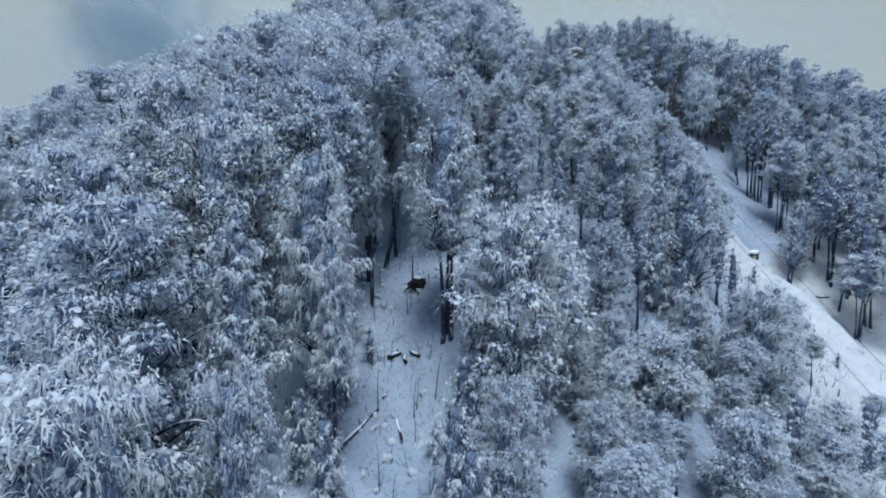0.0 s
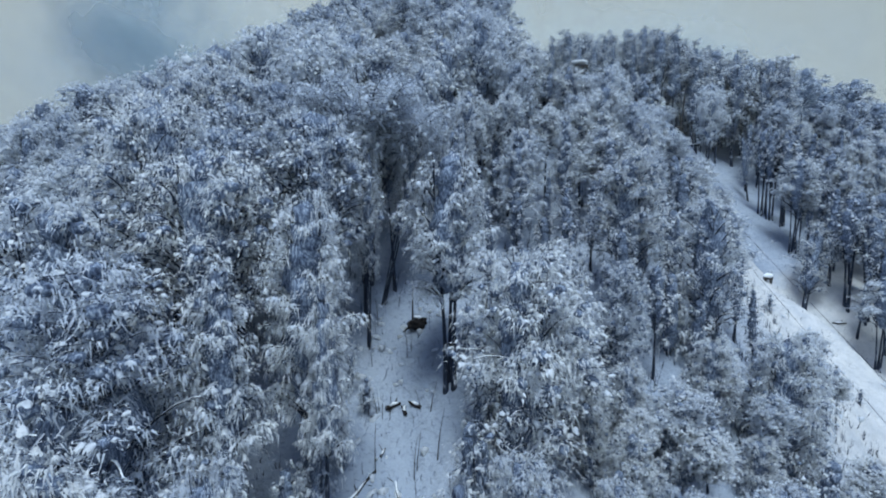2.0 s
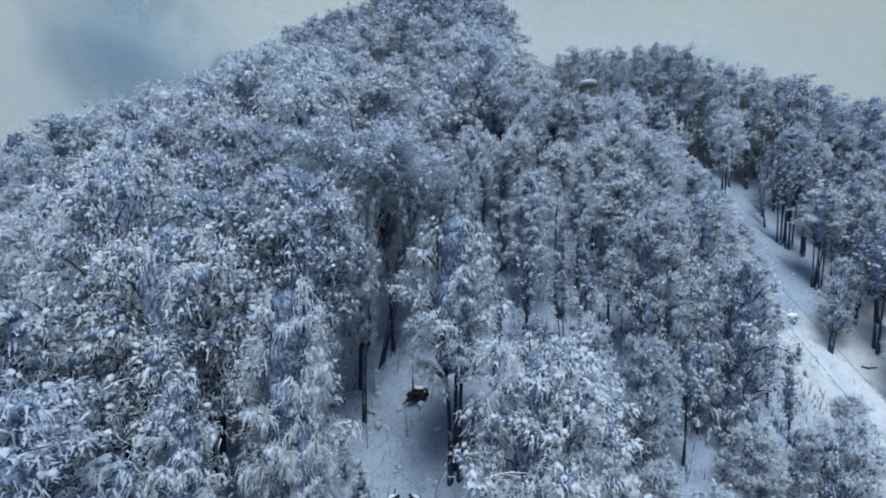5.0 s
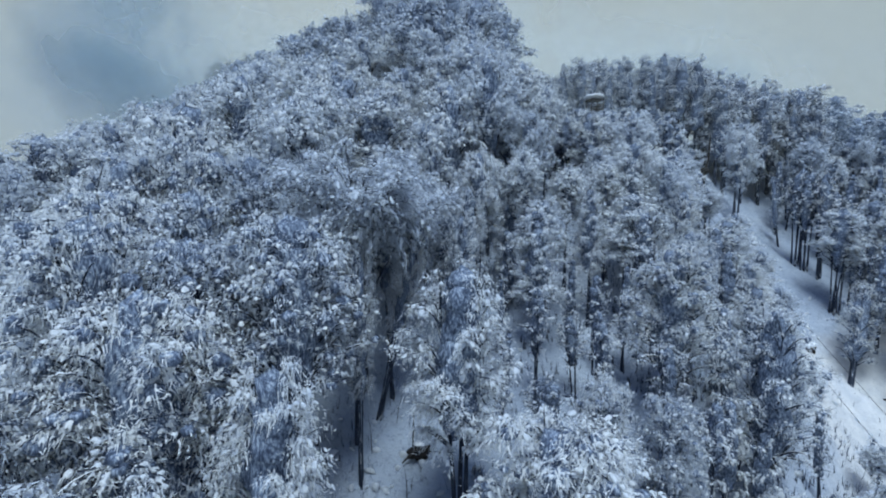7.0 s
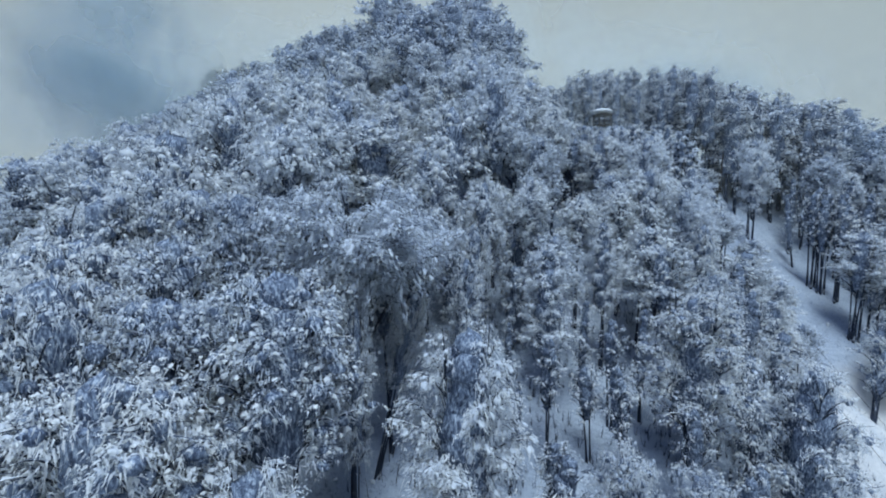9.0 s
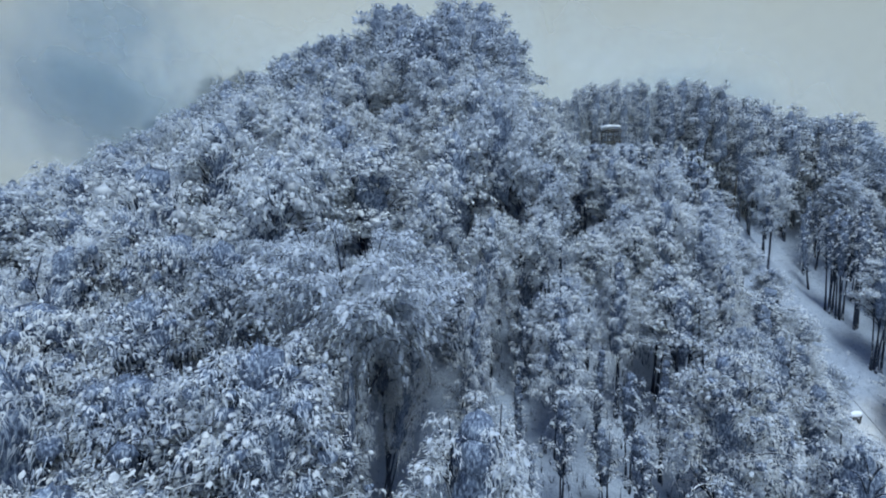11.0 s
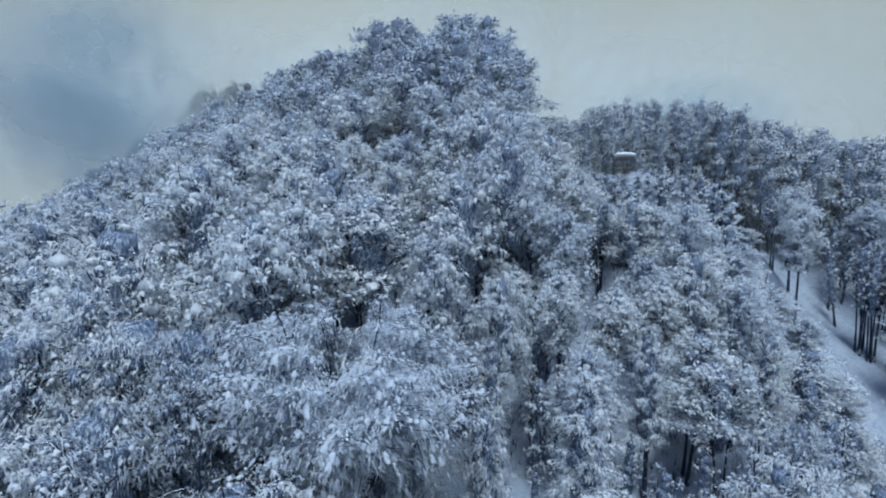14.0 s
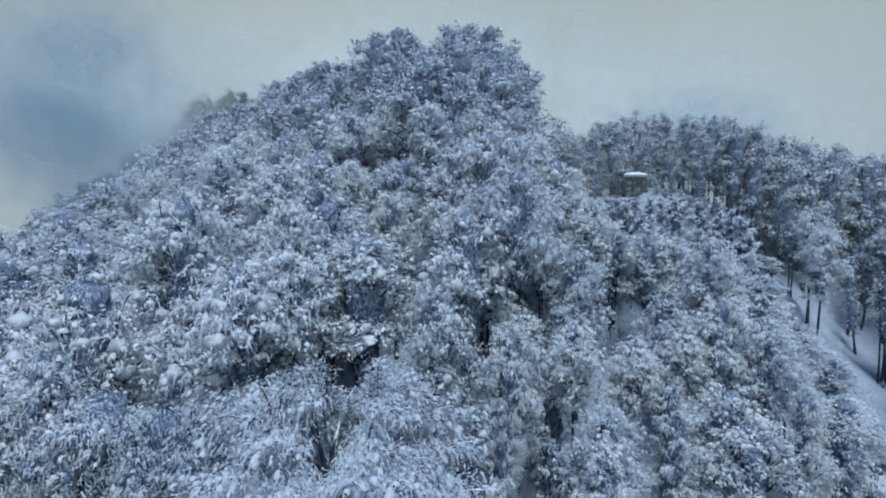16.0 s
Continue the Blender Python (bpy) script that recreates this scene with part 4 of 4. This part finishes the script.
# ---- small things in the clearing and along the spur ----
def part(name, bm, mat, parent, label="", smooth=True):
    me = bpy.data.meshes.new(name)
    bm.normal_update()
    bm.to_mesh(me)
    bm.free()
    if smooth:
        me.polygons.foreach_set("use_smooth", np.full(len(me.polygons), True))
    me.materials.append(mat)
    ob = new(name, me)
    ob.parent = parent
    return tagged(ob, label)


def pole(points, radii, sides=7):
    v, q = tube(np.array(points, float), radii, sides)
    bm = bmesh.new()
    vs = [bm.verts.new(p) for p in v]
    for f in q:
        bm.faces.new([vs[i] for i in f])
    bm.faces.new(vs[-sides:])
    bm.faces.new(vs[:sides][::-1])
    return bm


def lump(size, seed, rough=0.3, level=3):
    """An uneven rounded mass."""
    bm = bmesh.new()
    bmesh.ops.create_icosphere(bm, subdivisions=level, radius=1.0)
    for v in bm.verts:
        k = 1 + rough * noise.noise(v.co * 1.6 + Vector((seed * 7.1, 0, 0))) + rough * 0.5 * noise.noise(v.co * 4.0 + Vector((0, seed * 3.3, 0)))
        v.co = Vector((v.co.x * size[0], v.co.y * size[1], v.co.z * size[2])) * k
    return bm


def board(size, bevel=0.02, at=(0, 0, 0), turn=(0, 0, 0)):
    bm = bmesh.new()
    bmesh.ops.create_cube(bm, size=1.0, matrix=pose(*at, *turn) @ Matrix.Diagonal((*size, 1)))
    if bevel:
        bmesh.ops.bevel(bm, geom=bm.edges[:], offset=bevel, segments=2, affect="EDGES")
    return bm


def thing(name, x, y, label, category, turn=0.0, sink=0.0, group=""):
    ob = tagged(new(name), label, category, group)
    ob.matrix_world = pose(x, y, height(x, y) - sink, 0, 0, turn)
    return ob


# uprooted stump with a thin dead pole, dark against the snow
stump = thing("tree_stump", -3.0, 49.0, "dark uprooted stump half buried in the snow", "stump")
part("root_mass", lump((0.6, 0.4, 0.55), 1, 0.9), MAT_DARK, stump).location = (0.1, 0, 0.65)
part("root_plate", lump((0.4, 0.3, 0.45), 2, 0.9), MAT_DARK, stump).location = (0.75, 0.1, 0.9)
part("root", pole([(-0.2, 0, 0.6), (-0.7, -0.1, 0.4), (-1.2, -0.2, -0.1)], [0.16, 0.12, 0.05]), MAT_DARK, stump)
part("dead_pole", pole([(-0.25, 0, 0.2), (-0.27, 0.02, 2.0), (-0.24, 0.05, 4.6)], [0.12, 0.09, 0.03]), MAT_DARK, stump)
part("snow_cap", lump((0.45, 0.35, 0.12), 3, 0.3), MAT_CLEAN, stump, "thin cap of snow").location = (0.2, 0.1, 1.42)


def log(x, y, length, radius, turn, tilt, seed, label):
    ob = thing("fallen_log", x, y, label, "log", turn)
    r = np.random.default_rng(seed)
    pts = [(t * length, r.normal(0, 0.05), radius * 0.7 + t * length * math.tan(radians(tilt))) for t in np.linspace(-0.5, 0.5, 6)]
    part("log", pole(pts, radius * np.linspace(1.1, 0.6, 6)), MAT_DARK, ob)
    top = np.array(pts)[1:5] + [0, 0, radius * 0.85]
    part("snow", pole(top, [radius * 0.3, radius * 0.75, radius * 0.65, radius * 0.25], 6), MAT_CLEAN, ob, "strip of snow on top")
    part("branch_stub", pole([pts[3], (pts[3][0] + 0.3, 0.5, pts[3][2] + 0.45)], [radius * 0.45, radius * 0.2], 5), MAT_DARK, ob)
    return ob


log(-7.0, 35.6, 5.6, 0.16, 58, 16, 1, "dark fallen log leaning out of the snow in the clearing")
log(-3.9, 37.3, 4.0, 0.1, 108, 10, 2, "thin dark fallen stem lying in the snow")
log(-4.6, 43.0, 1.3, 0.2, 20, 12, 3, "short broken log poking out of deep snow")
log(-3.6, 42.6, 1.0, 0.17, 100, 20, 4, "short broken log poking out of deep snow")
log(-2.7, 42.8, 1.1, 0.18, 150, 15, 5, "short broken log poking out of deep snow")
log(61.8, 74.0, 1.8, 0.17, -25, 6, 6, "dark fallen log on the open snow slope")
log(-5.2, 39.8, 0.9, 0.1, 75, 18, 7, "broken branch lying in the snow")

# bare whips of young growth in the clearing
WHIPS = []
for k in range(4):
    r = np.random.default_rng(80 + k)
    top = tagged(new("sapling"), "thin bare sapling standing in the snow", "sapling", "saplings in the clearing")
    h = 3.0
    bend = r.normal(0, 0.25, 2)
    pts = [(bend[0] * t * t * h * 0.5, bend[1] * t * t * h * 0.5, t * h - 0.4 * (1 - t)) for t in np.linspace(0, 1, 6)]
    part("stem", pole(pts, 0.04 * np.linspace(1, 0.25, 6), 5), MAT_DARK, top)
    for j in range(5):
        t = 0.35 + 0.12 * j
        p = np.array([np.interp(t, np.linspace(0, 1, 6), np.array(pts)[:, c]) for c in range(3)])
        a = r.uniform(0, 6.28)
        part("twig", pole([p, p + [0.25 * math.cos(a), 0.25 * math.sin(a), 0.22], p + [0.6 * math.cos(a), 0.6 * math.sin(a), 0.3]], [0.016, 0.012, 0.005], 4), MAT_TWIG, top)
    WHIPS.append(top)
r = np.random.default_rng(91)
for k in range(64):
    if k < 46:
        y = r.uniform(22, 56)
        x = r.uniform(-7.6, -0.4) - 0.05 * (y - 36)
    else:
        y = r.uniform(48, 82)
        x = float(crest_x(y)) + r.uniform(-9, 7)
    s = r.uniform(0.35, 1.25)
    m = pose(x, y, height(x, y), r.uniform(-8, 8), r.uniform(-8, 8), r.uniform(0, 360)) @ Matrix.Diagonal((s, s, s, 1))
    if k < 4:
        WHIPS[k].matrix_basis = m
    else:
        copy_thing(WHIPS[k % 4], m)
for x, y, h in ((-1.8, 25.5, 5.5), (-7.6, 30.5, 4.0), (-0.6, 34.0, 3.2), (-6.9, 42.5, 3.6), (44, 57, 3.2), (47, 61, 2.6), (45, 66, 2.8), (51, 58, 2.2)):
    put_tree("young", x, y, h, 1.0, r.uniform(0, 360))

# broken twigs and small snow-capped tussocks on the open snow
r = np.random.default_rng(33)
spots = []
while len(spots) < 2600:
    if len(spots) < 900:
        y = r.uniform(20, 58)
        x = -3.8 - 0.05 * (y - 36) + r.normal(0, 3.2)
    elif len(spots) < 1900:
        y = r.uniform(40, 112)
        x = float(crest_x(y)) + r.uniform(-11, 22)
    else:
        x, y = r.uniform(2, 48), r.uniform(34, 92)
    spots.append((x, y, height(x, y)))
spots = np.array(spots)
n = len(spots)
ang = r.uniform(0, 6.28, n)
aim = np.stack([np.cos(ang), np.sin(ang), 0 * ang], 1)
line, across = hanging_lines(spots - np.array([0, 0, 0.05]), aim, r.uniform(0.2, 0.9, n), r.uniform(-0.9, -0.1, n), r.uniform(0.0, 0.35, n), 3, r)
tagged(new("broken_twigs", mesh_of("broken_twigs", *strips(line, across, r.uniform(0.012, 0.04, (n, 1)) * np.array([[1, 0.8, 0.4]]), False), MAT_TWIG)), "dark broken twigs and stalks poking out of snow", "twigs", kind="stuff")
# dark brush hatching the forest floor, added to deepen the shade under trees
brush = []
for k in range(5200):
    x, y = (r.uniform(1.5, 47), r.uniform(38, 92)) if k < 3400 else (r.uniform(-45, -8.5), r.uniform(26, 80))
    if x < crest_x(y) - 11:
        brush.append((x, y, height(x, y) - 0.1))
brush = np.repeat(np.array(brush), 4, 0)
n = len(brush)
ang = r.uniform(0, 6.28, n)
tall = r.uniform(0.3, 1.3, n)
line, across = hanging_lines(brush, np.stack([np.cos(ang), np.sin(ang), 0 * ang], 1), tall * r.uniform(0.1, 0.55, n), -tall, tall * 0.25, 3, r)
tagged(new("undergrowth_brush", mesh_of("undergrowth_brush", *strips(line, across, r.uniform(0.015, 0.045, (n, 1)) * np.array([[1, 0.8, 0.3]]), False), MAT_TWIG)), "bare dark brush between the trunks, added to deepen floor shade", "brush", kind="stuff")
n = len(spots)
low = spots[r.random(n) < 0.12]
tuss, _ = drapes(low + np.array([0, 0, 0.1]), r.uniform(0.15, 0.5, len(low)), r.uniform(0, 6.28, len(low)), 0.8, 7, (0, 2, 4), r)
tagged(new("snowy_tussocks", mesh_of("snowy_tussocks", *tuss, MAT_PAD)), "small grass tussocks and brush under snow", "brush", kind="stuff")

# lookout shelter on the shoulder
hut = thing("lookout_shelter", 27.6, 100.0, "small wooden lookout shelter with a thick snow cap on its roof", "shelter", 12, 0.6)
part("deck", board((2.6, 2.4, 0.16), 0.02, (0, 0, 0.95)), MAT_TIMBER, hut, "", False)
for i, (sx, sy) in enumerate(((-1, -1), (1, -1), (1, 1), (-1, 1))):
    part("post", board((0.14, 0.14, 3.4), 0.015, (sx * 1.15, sy * 1.05, 1.1)), MAT_TIMBER, hut, "", False)
for at, size in (((0, -1.05, 1.75), (2.2, 0.08, 0.1)), ((0, -1.05, 1.35), (2.2, 0.06, 0.08)), ((0, 1.05, 1.75), (2.2, 0.08, 0.1)), ((-1.15, 0, 1.75), (0.08, 2.0, 0.1)), ((1.15, 0, 1.75), (0.08, 2.0, 0.1))):
    part("rail", board(size, 0.01, at), MAT_TIMBER, hut, "", False)
bm = bmesh.new()
bmesh.ops.create_cone(bm, cap_ends=True, segments=4, radius1=2.1, radius2=0.25, depth=0.7, matrix=pose(0, 0, 3.05, 0, 0, 45))
part("roof", bm, MAT_TIMBER, hut, "", False)
bm = lump((1.75, 1.7, 0.42), 5, 0.16)
part("roof_snow", bm, MAT_CLEAN, hut, "thick rounded snow on the roof").location = (0, 0, 3.4)
part("brace", board((0.1, 0.1, 1.9), 0.01, (0.7, -1.05, 0.3), (0, 30, 0)), MAT_TIMBER, hut, "", False)
part("step", board((0.9, 0.5, 0.1), 0.01, (-0.6, -1.6, 0.5)), MAT_TIMBER, hut, "", False)


def bench(x, y, turn, label):
    ob = thing("bench", x, y, label, "bench", turn)
    part("seat", board((1.7, 0.5, 0.08), 0.015, (0, 0, 0.75)), MAT_TIMBER, ob, "", False)
    part("apron", board((1.6, 0.06, 0.3), 0.01, (0, -0.22, 0.55)), MAT_TIMBER, ob, "", False)
    for sx in (-0.7, 0.7):
        part("leg", board((0.1, 0.42, 1.1), 0.01, (sx, 0, 0.2)), MAT_TIMBER, ob, "", False)
    part("snow_cushion", lump((0.95, 0.42, 0.4), 8 + x, 0.2), MAT_CLEAN, ob, "deep cushion of snow").location = (0, 0, 1.0)
    return ob


bench(52.0, 76.5, 20, "brown wooden bench under a deep cushion of snow on the spur")
bench(25.4, 99.4, -15, "dark wooden bench buried in snow beside the shelter")

# chairlift over the cleared strip: two cables, a chair with snow on its seat
LIFT = {"upper": ((29.5, 100.0, 68.0), (52.5, 20.0, -3.5)), "lower": ((26.8, 100.0, 68.3), (59.5, 20.0, -15.7))}


def on_cable(which, y):
    a, b = (Vector(p) for p in LIFT[which])
    f = (a.y - y) / (a.y - b.y)
    return a.lerp(b, f) - Vector((0, 0, 3.0 * f * (1 - f)))


for which in LIFT:
    curve = bpy.data.curves.new("lift_cable", "CURVE")
    curve.dimensions, curve.bevel_depth, curve.bevel_resolution = "3D", 0.022, 1
    spline = curve.splines.new("POLY")
    ys = np.linspace(100, 20, 60)
    spline.points.add(len(ys) - 1)
    for i, y in enumerate(ys):
        spline.points[i].co = (*on_cable(which, y), 1)
    curve.materials.append(MAT_ROPE)
    tagged(new("lift_cable", curve), "thin dark steel chairlift cable above the cleared strip", "cable", "chairlift cables")
hook = on_cable("lower", 55.0)
chair = tagged(new("lift_chair"), "empty chairlift chair with snow on its seat", "lift chair")
chair.matrix_world = pose(*hook, 0, 0, 15)
part("hanger", pole([(0, 0, 0.05), (0.02, 0, -0.5), (0.3, 0, -0.9), (0.3, 0, -1.5)], [0.035, 0.035, 0.035, 0.035], 8), MAT_ROPE, chair)
part("grip", board((0.3, 0.12, 0.14), 0.02, (0, 0, 0.0)), MAT_ROPE, chair, "", False)
part("frame", pole([(-0.55, 0.25, -1.5), (0.55, 0.25, -1.5)], [0.03, 0.03], 8), MAT_ROPE, chair)
for sx in (-0.55, 0.55):
    part("arm", pole([(sx, 0.25, -1.45), (sx, 0.25, -2.0), (sx, -0.3, -2.05)], [0.03, 0.03, 0.03], 8), MAT_ROPE, chair)
for k in range(4):
    part("seat_slat", board((1.1, 0.11, 0.035), 0.008, (0, -0.28 + 0.14 * k, -2.03)), MAT_TIMBER, chair, "", False)
for k in range(3):
    part("back_slat", board((1.1, 0.035, 0.11), 0.008, (0, 0.27, -1.9 + 0.15 * k)), MAT_TIMBER, chair, "", False)
part("snow_cushion", lump((0.56, 0.28, 0.14), 4, 0.2), MAT_CLEAN, chair, "cushion of snow").location = (0, -0.05, -1.9)

# dead snag with a dark burl across the cut
snag = thing("dead_snag", 46.0, 95.5, "dead leaning trunk with a dark burl", "tree", 0)
part("trunk", pole([(0, 0, -0.6), (0.3, 0, 2.5), (0.9, 0.2, 6.0), (1.2, 0.3, 9.5)], [0.32, 0.27, 0.2, 0.07], 8), MAT_DARK, snag)
part("burl", lump((0.75, 0.6, 0.65), 12, 0.4), MAT_DARK, snag).location = (0.15, -0.1, 3.0)
part("branch", pole([(0.6, 0.1, 4.2), (-0.4, 0, 5.3), (-1.2, -0.1, 6.6)], [0.1, 0.07, 0.03], 6), MAT_DARK, snag)
